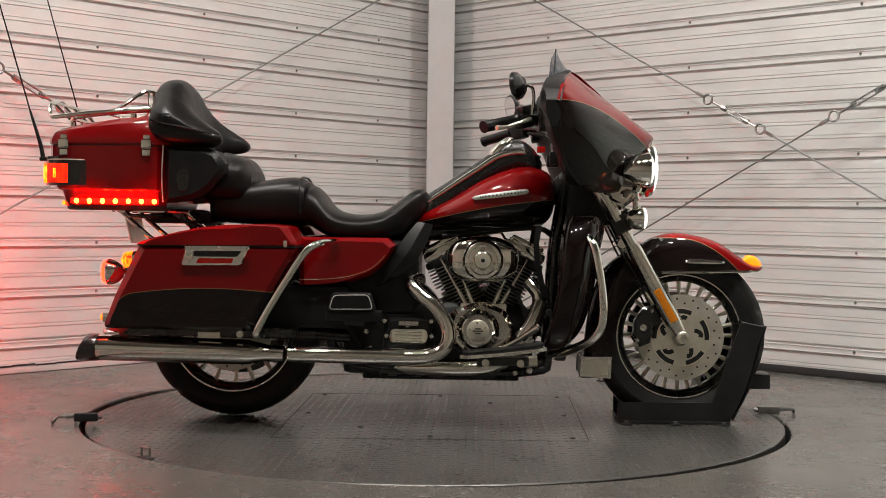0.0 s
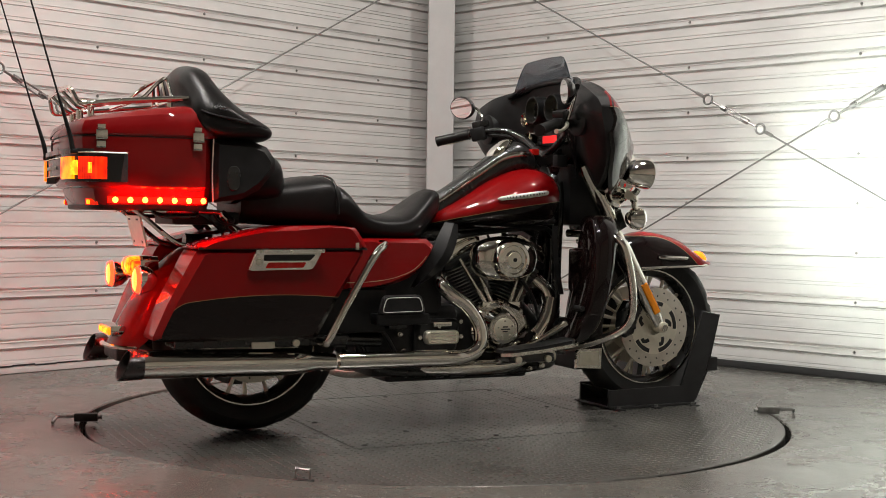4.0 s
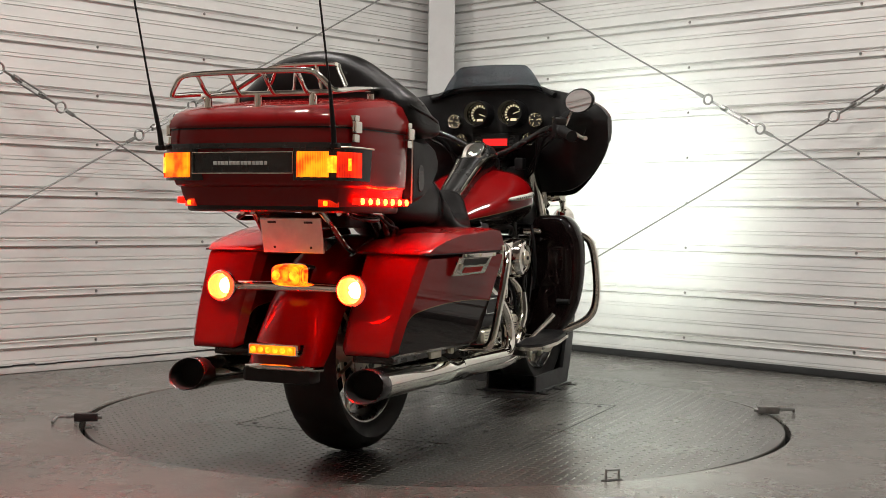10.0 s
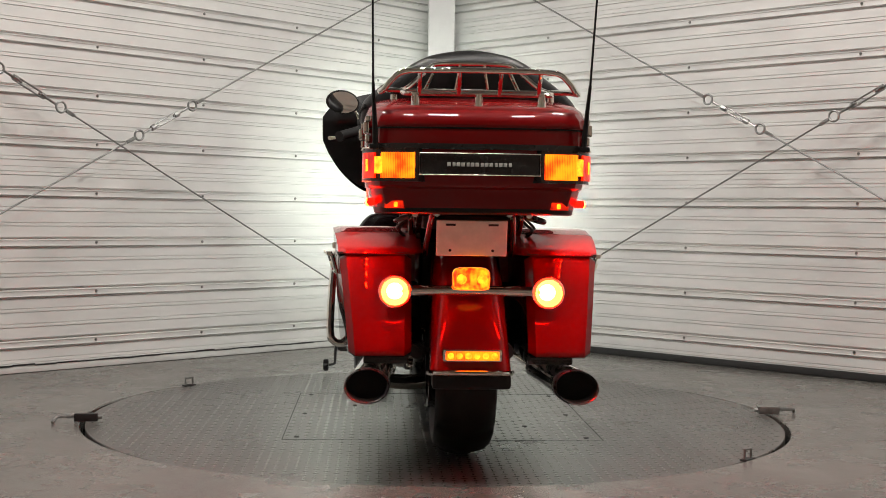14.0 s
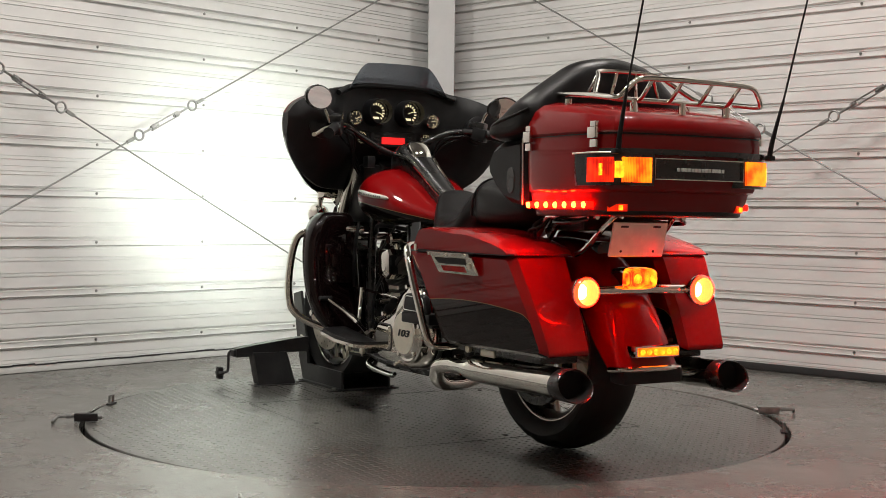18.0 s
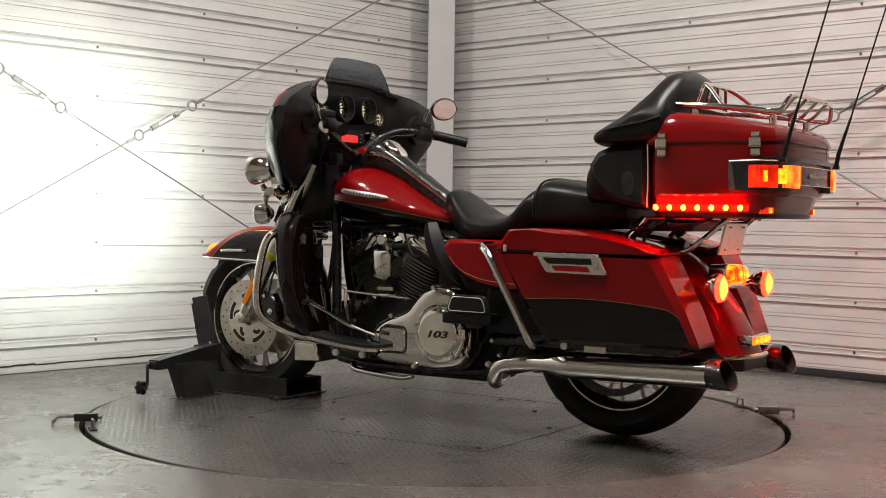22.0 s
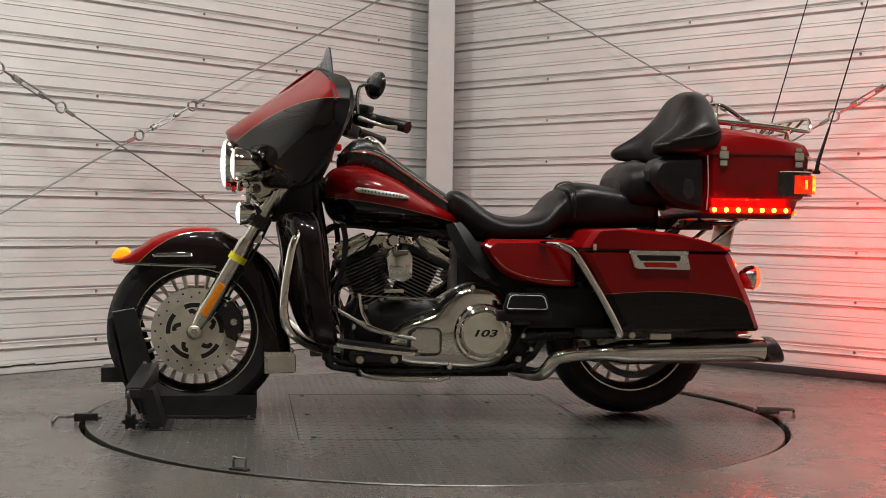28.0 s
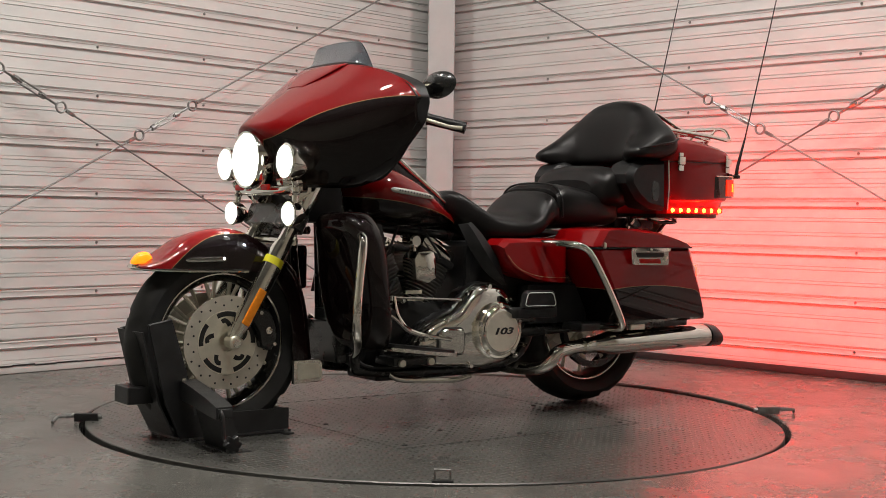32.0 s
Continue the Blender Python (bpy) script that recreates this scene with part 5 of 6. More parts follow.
for y in (0.06, -0.06):
    part("slot", moved(box(-0.0055, -0.0035, y - 0.014, y + 0.014, 0.036, 0.042, 0.001), pose(-1.105, 0, 0.668, 0, -14, 0)), "ink_recess", lp)
    part("hole", moved(lathe([(-0.0055, 0.004), (-0.0035, 0.004), (-0.0035, 0.0)], 10, "x", (0, y, -0.035)), pose(-1.105, 0, 0.668, 0, -14, 0)), "ink_recess", lp)
for s in (1, -1):
    tl = part("tail_lamp", lathe([(-1.085, 0.0), (-1.090, 0.020), (-1.110, 0.038), (-1.135, 0.046), (-1.142, 0.046), (-1.145, 0.043)], 32, "x", (0, s * 0.214, 0.518), False, False), "chrome", motorcycle, "round glowing red tail lamp")
    part("lens_rim", lathe([(-1.136, 0.0425), (-1.150, 0.0415), (-1.157, 0.0375), (-1.152, 0.0365)], 28, "x", (0, s * 0.214, 0.518), False, False), "tail", tl)
    part("lens", lathe([(-1.153, 0.0368), (-1.160, 0.026), (-1.163, 0.0)], 28, "x", (0, s * 0.214, 0.518), False, False), "tailglass", tl)
    part("reflector", lathe([(-1.150, 0.0400), (-1.118, 0.0240)], 28, "x", (0, s * 0.214, 0.518), False, False), "redlens", tl)
    part("bulb", lathe([(-1.118, 0.0235), (-1.121, 0.016), (-1.122, 0.0)], 24, "x", (0, s * 0.214, 0.518)), "tailhot", tl)
part("lamp_bar", tube([(-1.105, -0.20, 0.518), (-1.10, 0, 0.520), (-1.105, 0.20, 0.518)], 0.015, 12, 4), "chrome", motorcycle, "chrome bar between the tail lamps")
ct = part("centre_lamp", body([(-1.045, 0, 0.050, 0.525, 0.585), (-1.09, 0, 0.055, 0.520, 0.588), (-1.105, 0, 0.054, 0.521, 0.587)], 28, 3, 4), "chrome", motorcycle, "lit rounded centre tail lamp")
part("lens", body([(-1.105, 0, 0.053, 0.522, 0.586), (-1.125, 0, 0.052, 0.523, 0.585), (-1.140, 0, 0.046, 0.528, 0.580), (-1.146, 0, 0.030, 0.540, 0.568)], 28, 3, 4), "centre", ct)
for y in (-0.028, 0.028):
    part("bulb", lathe([(-1.1440, 0.015), (-1.1475, 0.012), (-1.1490, 0.0)], 16, "x", (0, y, 0.554)), "hot", ct)
fl = part("fender_tip_lamp", box(-1.205, -1.155, -0.082, 0.082, 0.330, 0.365, 0.008), "chrome", motorcycle, "lit amber fender tip lamp")
part("lens", box(-1.211, -1.203, -0.074, 0.074, 0.335, 0.360, 0.004), "orange", fl)
for i in range(6):
    part("bulb", lathe([(-1.211, 0.009), (-1.214, 0.008), (-1.215, 0.0)], 12, "x", (0, -0.06 + 0.024 * i, 0.3475)), "hot", fl)


# saddlebags
def tucked(shape, s):
    """The bag's flank runs in towards the tail and towards its foot."""
    out = []
    for v in shape[0]:
        k = 1 - 0.11 * max(0.0, (-0.55 - v[0]) / 0.57) ** 1.3 - 0.05 * max(0.0, (0.60 - v[2]) / 0.27)
        bulge = 0.022 * (1 - ((abs(v[1]) - 0.285) / 0.125) ** 2) * max(0.0, min(1.0, (-0.90 - v[0]) / 0.08))
        out.append(Vector((v[0] - bulge, v[1] * (k if abs(v[1]) > 0.28 else 1), v[2])))
    return out, shape[1]


def canted(shape, s):
    """Leans a latch so that its face looks a little to the ground."""
    return [Vector((v[0], v[1] + s * 0.20 * (v[2] - 0.552), v[2])) for v in shape[0]], shape[1]


def rounded(outline, r=0.02, n=4):
    """An outline of (x, z) with its corners rounded."""
    out, m = [], len(outline)
    for i in range(m):
        a, b, c = (Vector(outline[(i + k) % m]) for k in (-1, 0, 1))
        p, q = b + (a - b).normalized() * min(r, (a - b).length * 0.4), b + (c - b).normalized() * min(r, (c - b).length * 0.4)
        for k in range(n + 1):
            t = k / n
            out.append(tuple(p * (1 - t) ** 2 + b * 2 * t * (1 - t) + q * t * t))
    return out


BAG = rounded([(-0.455, 0.618), (-0.537, 0.474), (-0.613, 0.332), (-1.120, 0.332), (-1.074, 0.446), (-0.996, 0.600), (-0.984, 0.618)], 0.022)
LID = rounded([(-0.448, 0.621), (-0.462, 0.645), (-0.490, 0.688), (-0.560, 0.694), (-0.690, 0.690), (-0.800, 0.678), (-0.900, 0.655), (-0.975, 0.634), (-1.003, 0.616)], 0.014)
for s in (1, -1):
    bag = part("saddlebag", tucked(plate(BAG, s * 0.165, s * 0.402, 0.020), s), "bag", motorcycle, "two-tone hard saddlebag with a chrome latch", sharp=30)
    part("lid", tucked(plate(LID, s * 0.135, s * 0.407, 0.022), s), "red", bag, "glossy red saddlebag lid", sharp=30)
    part("lid_seal", tucked(plate([(-0.456, 0.616), (-0.456, 0.622), (-0.992, 0.622), (-0.992, 0.616)], s * 0.17, s * 0.4035, 0.001), s), "plastic", bag)
    la = part("latch", canted(tucked(plate(rounded([(-0.612, 0.614), (-0.826, 0.612), (-0.846, 0.551), (-0.638, 0.555)], 0.010), s * 0.400, s * 0.414, 0.004), s), s), "chrome", bag, "chrome latch plate with a red inlay")
    part("latch_lip", canted(tucked(plate([(-0.608, 0.620), (-0.828, 0.618), (-0.828, 0.606), (-0.608, 0.608)], s * 0.404, s * 0.422, 0.003), s), s), "chrome", la)
    part("inlay", canted(tucked(plate(rounded([(-0.664, 0.578), (-0.784, 0.577), (-0.793, 0.560), (-0.672, 0.562)], 0.004), s * 0.411, s * 0.4155, 0.001), s), s), "redlens", la)
    part("finger_slot", canted(tucked(plate(rounded([(-0.636, 0.603), (-0.800, 0.602), (-0.800, 0.583), (-0.652, 0.584)], 0.004), s * 0.411, s * 0.4150, 0.001), s), s), "ink_recess", la)
    for x in (-0.622, -0.715, -0.812):
        part("bolt", canted(tucked(lathe([(s * 0.421, 0.0045), (s * 0.4245, 0.004), (s * 0.4245, 0.0)], 10, "y", (x, 0, 0.613)), s), s), "satin", la)
    part("lock", canted(tucked(lathe([(s * 0.411, 0.010), (s * 0.418, 0.010), (s * 0.419, 0.0)], 16, "y", (-0.814, 0, 0.579)), s), s), "satin", la)
    part("hinge_cap", tucked(box(-0.498, -0.486, min(s * 0.400, s * 0.410), max(s * 0.400, s * 0.410), 0.618, 0.640, 0.003), s), "satin", bag)
    # chrome guard hoop before the bag
    part("bag_guard", tube([(-0.34, s * 0.20, 0.632), (-0.355, s * 0.30, 0.634), (-0.385, s * 0.372, 0.630), (-0.425, s * 0.398, 0.604), (-0.480, s * 0.408, 0.520), (-0.540, s * 0.412, 0.420), (-0.578, s * 0.411, 0.350), (-0.588, s * 0.400, 0.326), (-0.584, s * 0.365, 0.318), (-0.575, s * 0.20, 0.322)], 0.0125, 14, 5), "chrome", motorcycle, "chrome saddlebag guard hoop")
    edge = [(p.x, p.z) for p in spline([(-0.138, 0, 0.626), (-0.150, 0, 0.598), (-0.180, 0, 0.555), (-0.225, 0, 0.520), (-0.290, 0, 0.496), (-0.375, 0, 0.484), (-0.470, 0, 0.481)], 4)]
    cover = part("side_cover", plate(edge + [(-0.470, 0.650), (-0.165, 0.650)], s * 0.12, s * 0.238, 0.020), "red", motorcycle, "pointed red side cover with a thin pinstripe")
    part("pinstripe", tube([(x - 0.010 * max(0.0, min(1.0, (x + 0.30) / 0.12)), s * 0.2378, z + 0.022 - 0.008 * max(0.0, min(1.0, (x + 0.26) / 0.1))) for x, z in edge[6:]], 0.0009, 6, 1), "pin", cover)
    part("bag_rail", box(-1.05, -0.48, min(s * 0.17, s * 0.30), max(s * 0.17, s * 0.30), 0.306, 0.334, 0.006), "black", motorcycle)
    part("rail_plate", box(-0.806, -0.729, min(s * 0.298, s * 0.306), max(s * 0.298, s * 0.306), 0.300, 0.322, 0.003), "satin", motorcycle, "small pale plate under the saddlebag")
    part("rail_bolt", lathe([(s * 0.30, 0.012), (s * 0.312, 0.012), (s * 0.313, 0.0)], 12, "y", (-0.66, 0, 0.316)), "satin", motorcycle)

# exhausts
for s in (1, -1):
    y = s * 0.262
    mu = part("muffler", tube([(-0.515, y, 0.246), (-0.575, y, 0.249), (-0.64, y, 0.251), (-0.68, y, 0.252), (-1.155, y * 1.0, 0.262)], [0.027, 0.029, 0.043, 0.044, 0.045], 28, 1), "chrome", motorcycle, "long chrome muffler with a black tip")
    tip = lathe([(-1.150, 0.046), (-1.158, 0.047), (-1.200, 0.047), (-1.206, 0.0445), (-1.203, 0.0425)], 28, "x", (0, y, 0.262), False, False)
    # a shallow bore with a closed end, its depth given by dark colour
    bore = lathe([(-1.203, 0.0425), (-1.195, 0.0415), (-1.161, 0.0400), (-1.161, 0.0)], 28, "x", (0, y, 0.262), False, False)
    mu.data.transform(Matrix.Translation((0, y, 0)) @ Matrix.Diagonal((1, 1.28, 1, 1)) @ Matrix.Translation((0, -y, 0)))
    for shell in (tip, bore):
        for v in shell[0]:
            v.x += 0.42 * (v.z - 0.262) * (1 if v.x < -1.17 else 0)
            v.y = y + (v.y - y) * 1.34
            v.y += s * 0.045 * max(0.0, -0.60 - v.x)
    for v in mu.data.vertices:
        v.co.y += s * 0.045 * max(0.0, -0.60 - v.co.x)
    part("tip", tip, "black", mu, "black slash-cut tip")
    part("bore", bore, "bore_shade", mu, "shallow inside of the tip, blackened in place of its shade")
    part("clamp", tube([(-0.53, y, 0.246), (-0.555, y, 0.247)], 0.031, 20, 1), "chrome", mu)
part("head_pipe", tube([(-0.055, -0.12, 0.505), (-0.085, -0.165, 0.492), (-0.055, -0.19, 0.455), (0.005, -0.205, 0.410), (0.048, -0.215, 0.340), (0.040, -0.225, 0.275), (-0.02, -0.238, 0.245), (-0.12, -0.25, 0.242), (-0.50, -0.262, 0.246)], 0.0255, 18, 6), "chrome", motorcycle, "chrome exhaust pipe sweeping to the muffler")
part("heat_shield", tube([(-0.10, -0.250, 0.243), (-0.50, -0.262, 0.247)], 0.0285, 18, 1), "chrome", motorcycle)
part("head_pipe", tube([(0.33, -0.10, 0.50), (0.365, -0.13, 0.45), (0.355, -0.15, 0.36), (0.30, -0.16, 0.27), (0.20, -0.17, 0.205), (0.0, -0.16, 0.195), (-0.22, -0.06, 0.19), (-0.30, 0.08, 0.165), (-0.345, 0.195, 0.165), (-0.368, 0.248, 0.188), (-0.395, 0.262, 0.226), (-0.45, 0.262, 0.240), (-0.52, 0.262, 0.246)], 0.0255, 18, 6), "chrome", motorcycle, "front exhaust pipe crossing under the engine")
part("pipe_shield", tube([(0.305, -0.165, 0.30), (0.345, -0.162, 0.36), (0.372, -0.145, 0.43)], 0.030, 16, 4), "chrome", motorcycle)

# engine
engine = part("engine", body([(-0.02, 0, 0.10, 0.20, 0.40), (0.03, 0, 0.115, 0.17, 0.44), (0.16, 0, 0.12, 0.155, 0.46), (0.28, 0, 0.115, 0.165, 0.44), (0.345, 0, 0.10, 0.20, 0.38)], 32, 3, 3), "engine", motorcycle, "black and chrome V-twin engine")
part("gearbox", box(-0.33, 0.0, -0.135, 0.12, 0.165, 0.42, 0.03), "engine", motorcycle)
part("oil_pan", box(-0.26, 0.30, -0.10, 0.10, 0.145, 0.19, 0.012), "engine", motorcycle)


def fin_mesh(a, b, h=0.0036):
    o = oval(28, a, b, 3.2)
    rings = [[(x * k, y * k, z) for x, y in o] for z, k in ((-h / 2, 0.97), (-h / 4, 1.0), (h / 4, 1.0), (h / 2, 0.97))]
    me = mesh_of("cooling_fin", *loft(rings))
    me.materials.append(M["fin"])
    return me


for sgn, base in ((-1, (0.140, 0.365)), (1, (0.200, 0.365))):
    ang = sgn * 25
    fr = pose(base[0], 0, base[1], 0, ang, 0)
    cyl = part("cylinder", moved(lathe([(0.02, 0.060), (0.235, 0.062), (0.24, 0.0)], 32, "z"), fr), "engine", motorcycle, "finned black cylinder with bright fin edges")
    for i in range(14):
        k = 0.052 + 0.0125 * i
        wide = 0.074 + 0.010 * min(1, i / 6)
        if i in (0, 8):
            me = fin_mesh(wide + (0.006 if i else 0), 0.100)
        f = part("cooling_fin", me, "fin", cyl)
        f.matrix_basis = fr @ pose(0, 0, k)
    part("cylinder_head", moved(joined(box(-0.085, 0.085, -0.095, 0.095, 0.222, 0.250, 0.012)), fr), "engine", cyl)
    part("rocker_box", moved(joined(box(-0.078, 0.078, -0.088, 0.088, 0.248, 0.285, 0.014), box(-0.062, 0.062, -0.072, 0.072, 0.283, 0.306, 0.014)), fr), "chrome", cyl, "chrome rocker box")
    for y in (-0.07, 0.07):
        for x in (-0.06, 0.06):
            part("bolt", moved(lathe([(0.284, 0.0065), (0.292, 0.0065), (0.292, 0.0)], 6, "z", (x, y, 0)), fr), "chrome", cyl)
    # pushrod tubes on the right side
    for dx in (-0.022, 0.022):
        p0, p1 = Vector((0.170 + sgn * 0.050 + dx * 0.6, -0.135, 0.420)), fr @ Vector((dx, -0.108, 0.245))
        part("pushrod_tube", tube([p0, p0 + (p1 - p0) * 0.3, p0 + (p1 - p0) * 0.32, p1], [0.0095, 0.0095, 0.0065, 0.0065], 12, 1), "chrome", cyl)
    part("lifter_block", box(0.170 + sgn * 0.052 - 0.03, 0.170 + sgn * 0.052 + 0.03, -0.150, -0.11, 0.385, 0.425, 0.008), "chrome", motorcycle)
    part("plug_wire", tube([fr @ Vector((0, 0.10, 0.235)), fr @ Vector((sgn * -0.02, 0.13, 0.24)), Vector((0.17 + sgn * 0.05, 0.10, 0.69))], 0.005, 8, 4), "plastic", motorcycle)

# right side: air cleaner, cam cover, gearbox cover
ac = part("air_cleaner", loft([[(0.166 + a * k, y, 0.578 + b * k) for a, b in oval(40, 0.128, 0.082, 2.4)] for y, k in ((-0.130, 0.90), (-0.138, 0.98), (-0.155, 1.0), (-0.172, 0.985), (-0.186, 0.94), (-0.197, 0.86), (-0.205, 0.75), (-0.210, 0.60))]), "chrome", motorcycle, "oval chrome air cleaner with a round cover")
part("cover", lathe([(-0.200, 0.072), (-0.226, 0.070), (-0.238, 0.062), (-0.240, 0.052), (-0.234, 0.048), (-0.236, 0.034), (-0.242, 0.028), (-0.242, 0.0)], 48, "y", (0.166, 0, 0.578)), "chrome", ac)
part("centre_disc", lathe([(-0.242, 0.027), (-0.245, 0.026), (-0.246, 0.0)], 28, "y", (0.166, 0, 0.578)), "satin", ac)
part("centre_bolt", lathe([(-0.245, 0.007), (-0.250, 0.007), (-0.250, 0.0)], 12, "y", (0.166, 0, 0.578)), "ink_recess", ac)
gc = part("gearcase_cover", plate(rounded([(0.055, 0.40), (0.045, 0.30), (0.09, 0.245), (0.20, 0.235), (0.265, 0.275), (0.285, 0.335), (0.25, 0.405), (0.16, 0.435)], 0.03), -0.10, -0.165, 0.018), "chrome", motorcycle, "chrome cam cover with a round satin cap")
part("cone", lathe([(-0.160, 0.078), (-0.185, 0.064), (-0.197, 0.058), (-0.200, 0.052)], 40, "y", (0.152, 0, 0.331)), "chrome", gc)
cap = part("timer_cap", lathe([(-0.198, 0.040), (-0.205, 0.039), (-0.207, 0.036), (-0.207, 0.0)], 40, "y", (0.152, 0, 0.331)), "satin", gc, "satin round cap with a small dark emblem")
for dz, w in ((0.008, 0.010), (0.0, 0.018), (-0.008, 0.010)):
    part("emblem", box(0.152 - w, 0.152 + w, -0.2085, -0.2065, 0.331 + dz - 0.0022, 0.331 + dz + 0.0022, 0.0005), "ink_recess", cap)
for i in range(5):
    t = 2 * math.pi * i / 5 + 0.4
    part("screw", lathe([(-0.2065, 0.0042), (-0.2085, 0.0036), (-0.2085, 0.0)], 10, "y", (0.152 + 0.029 * math.cos(t), 0, 0.331 + 0.029 * math.sin(t))), "chrome", cap)
for i in range(8):
    t = 2 * math.pi * i / 8
    part("bolt", lathe([(-0.164, 0.006), (-0.172, 0.006), (-0.172, 0.0)], 6, "y", (0.165 + 0.098 * math.cos(t), 0, 0.334 + 0.080 * math.sin(t))), "chrome", gc)
tc = part("gearbox_cover", plate(rounded([(-0.175, 0.37), (-0.185, 0.25), (-0.02, 0.245), (-0.005, 0.37)], 0.03), -0.13, -0.175, 0.014), "engine", motorcycle, "black gearbox side with a ribbed satin cap")
rc = part("ribbed_cap", plate(rounded([(-0.150, 0.332), (-0.158, 0.308), (-0.150, 0.284), (-0.030, 0.284), (-0.022, 0.308), (-0.030, 0.332)], 0.012), -0.172, -0.205, 0.008), "satin", tc)
for i in range(4):
    part("rib", box(-0.138, -0.042, -0.2075, -0.204, 0.291 + 0.0105 * i, 0.2945 + 0.0105 * i, 0.001), "chrome", rc)
for x, z in ((-0.175, 0.36), (-0.012, 0.36), (-0.175, 0.255), (-0.02, 0.255), (-0.095, 0.345), (-0.168, 0.308), (-0.01, 0.308)):
    part("bolt", lathe([(-0.172, 0.008), (-0.184, 0.008), (-0.184, 0.0)], 6, "y", (x, 0, z)), "chrome", tc)
part("clutch_arm", box(-0.125, -0.055, -0.20, -0.175, 0.345, 0.362, 0.004), "chrome", motorcycle)

# left side: primary cover, derby cover, horn
PRIMARY = rounded([(0.208, 0.290), (0.150, 0.345), (0.02, 0.392), (-0.030, 0.455), (-0.085, 0.487), (-0.175, 0.480), (-0.222, 0.438), (-0.246, 0.335), (-0.238, 0.240), (-0.195, 0.198), (-0.094, 0.182), (0.14, 0.200), (0.205, 0.235)], 0.03)
pc = part("primary_cover", loft([[(-0.03 + (x + 0.03) * k, y, 0.315 + (z - 0.315) * k) for x, z in PRIMARY] for y, k in ((0.10, 0.98), (0.165, 1.0), (0.188, 0.990), (0.204, 0.955), (0.213, 0.90), (0.219, 0.80), (0.222, 0.60))]), "chrome", motorcycle, "polished primary cover with a round derby cover", sharp=40)
part("cover_rim", plate(rounded([(0.214, 0.292), (0.153, 0.352), (0.02, 0.399), (-0.028, 0.462), (-0.085, 0.494), (-0.178, 0.487), (-0.229, 0.441), (-0.253, 0.335), (-0.245, 0.236), (-0.198, 0.190), (-0.094, 0.174), (0.142, 0.192), (0.212, 0.230)], 0.03), 0.09, 0.165, 0.006), "black", pc)
db = part("derby_cover", lathe([(0.215, 0.106), (0.236, 0.104), (0.243, 0.098), (0.241, 0.090), (0.245, 0.084), (0.253, 0.080), (0.256, 0.074), (0.256, 0.0)], 64, "y", (-0.137, 0, 0.317)), "chrome", pc, "round polished derby cover with the number 103")
part("derby_face", lathe([(0.2555, 0.0735), (0.2575, 0.073), (0.2575, 0.0)], 64, "y", (-0.137, 0, 0.317)), "satin", db)
for i in range(5):
    t = 2 * math.pi * i / 5 + 0.3
    part("bolt", lathe([(0.240, 0.008), (0.248, 0.008), (0.248, 0.0)], 12, "y", (-0.137 + 0.094 * math.cos(t), 0, 0.317 + 0.094 * math.sin(t))), "chrome", db)
text = bpy.data.curves.new("engine_number", "FONT")
text.body, text.size, text.extrude, text.align_x, text.align_y, text.shear = "103", 0.046, 0.0012, "CENTER", "CENTER", 0.25
text.offset = 0.0012
text.materials.append(M["ink_recess"])
num = new("engine_number", text)
num.parent = db
num.matrix_basis = Matrix.Translation((-0.137, 0.2585, 0.317)) @ Matrix(((-1, 0, 0, 0), (0, 0, 1, 0), (0, 1, 0, 0), (0, 0, 0, 1))) @ Matrix.Diagonal((1.3, 0.72, 1, 1))
part("inspection_cover", plate(rounded([(0.125, 0.318), (0.100, 0.333), (0.022, 0.330), (0.014, 0.318), (0.014, 0.252), (0.024, 0.242), (0.118, 0.240), (0.125, 0.250)], 0.010), 0.216, 0.232, 0.006), "chrome", pc, "polished inspection cover")
part("cover_groove", plate(rounded([(0.131, 0.321), (0.102, 0.339), (0.020, 0.336), (0.008, 0.320), (0.008, 0.250), (0.022, 0.236), (0.120, 0.234), (0.131, 0.248)], 0.010), 0.214, 0.2235, 0.002), "ink_recess", pc)
for x, z in ((0.18, 0.30), (0.18, 0.225), (-0.02, 0.195), (-0.22, 0.25), (-0.21, 0.43), (-0.10, 0.478), (0.08, 0.37)):
    part("bolt", lathe([(0.214, 0.008), (0.227, 0.008), (0.227, 0.0)], 12, "y", (x, 0, z)), "chrome", pc)
hn = part("horn_cover", loft([[(0.155 + x * k, y, 0.553 + z * k) for x, z in ((-0.046, 0.030), (-0.034, 0.052), (0.034, 0.052), (0.050, 0.028), (0.042, -0.048), (-0.012, -0.062), (-0.046, -0.044))] for y, k in ((0.105, 0.9), (0.165, 1.0), (0.185, 0.94), (0.192, 0.7), (0.196, 0.3))]), "chrome", motorcycle, "faceted chrome horn cover", sharp=20)
part("horn_mount", tube([(0.165, 0.12, 0.60), (0.172, 0.13, 0.645)], 0.012, 12, 1), "chrome", hn)
part("key_barrel", lathe([(0.10, 0.024), (0.150, 0.024), (0.156, 0.018), (0.156, 0.0)], 24, "y", (0.176, 0, 0.640)), "chrome", motorcycle)
part("bracket_slot", box(0.125, 0.195, 0.128, 0.134, 0.428, 0.440, 0.003), "satin", motorcycle)

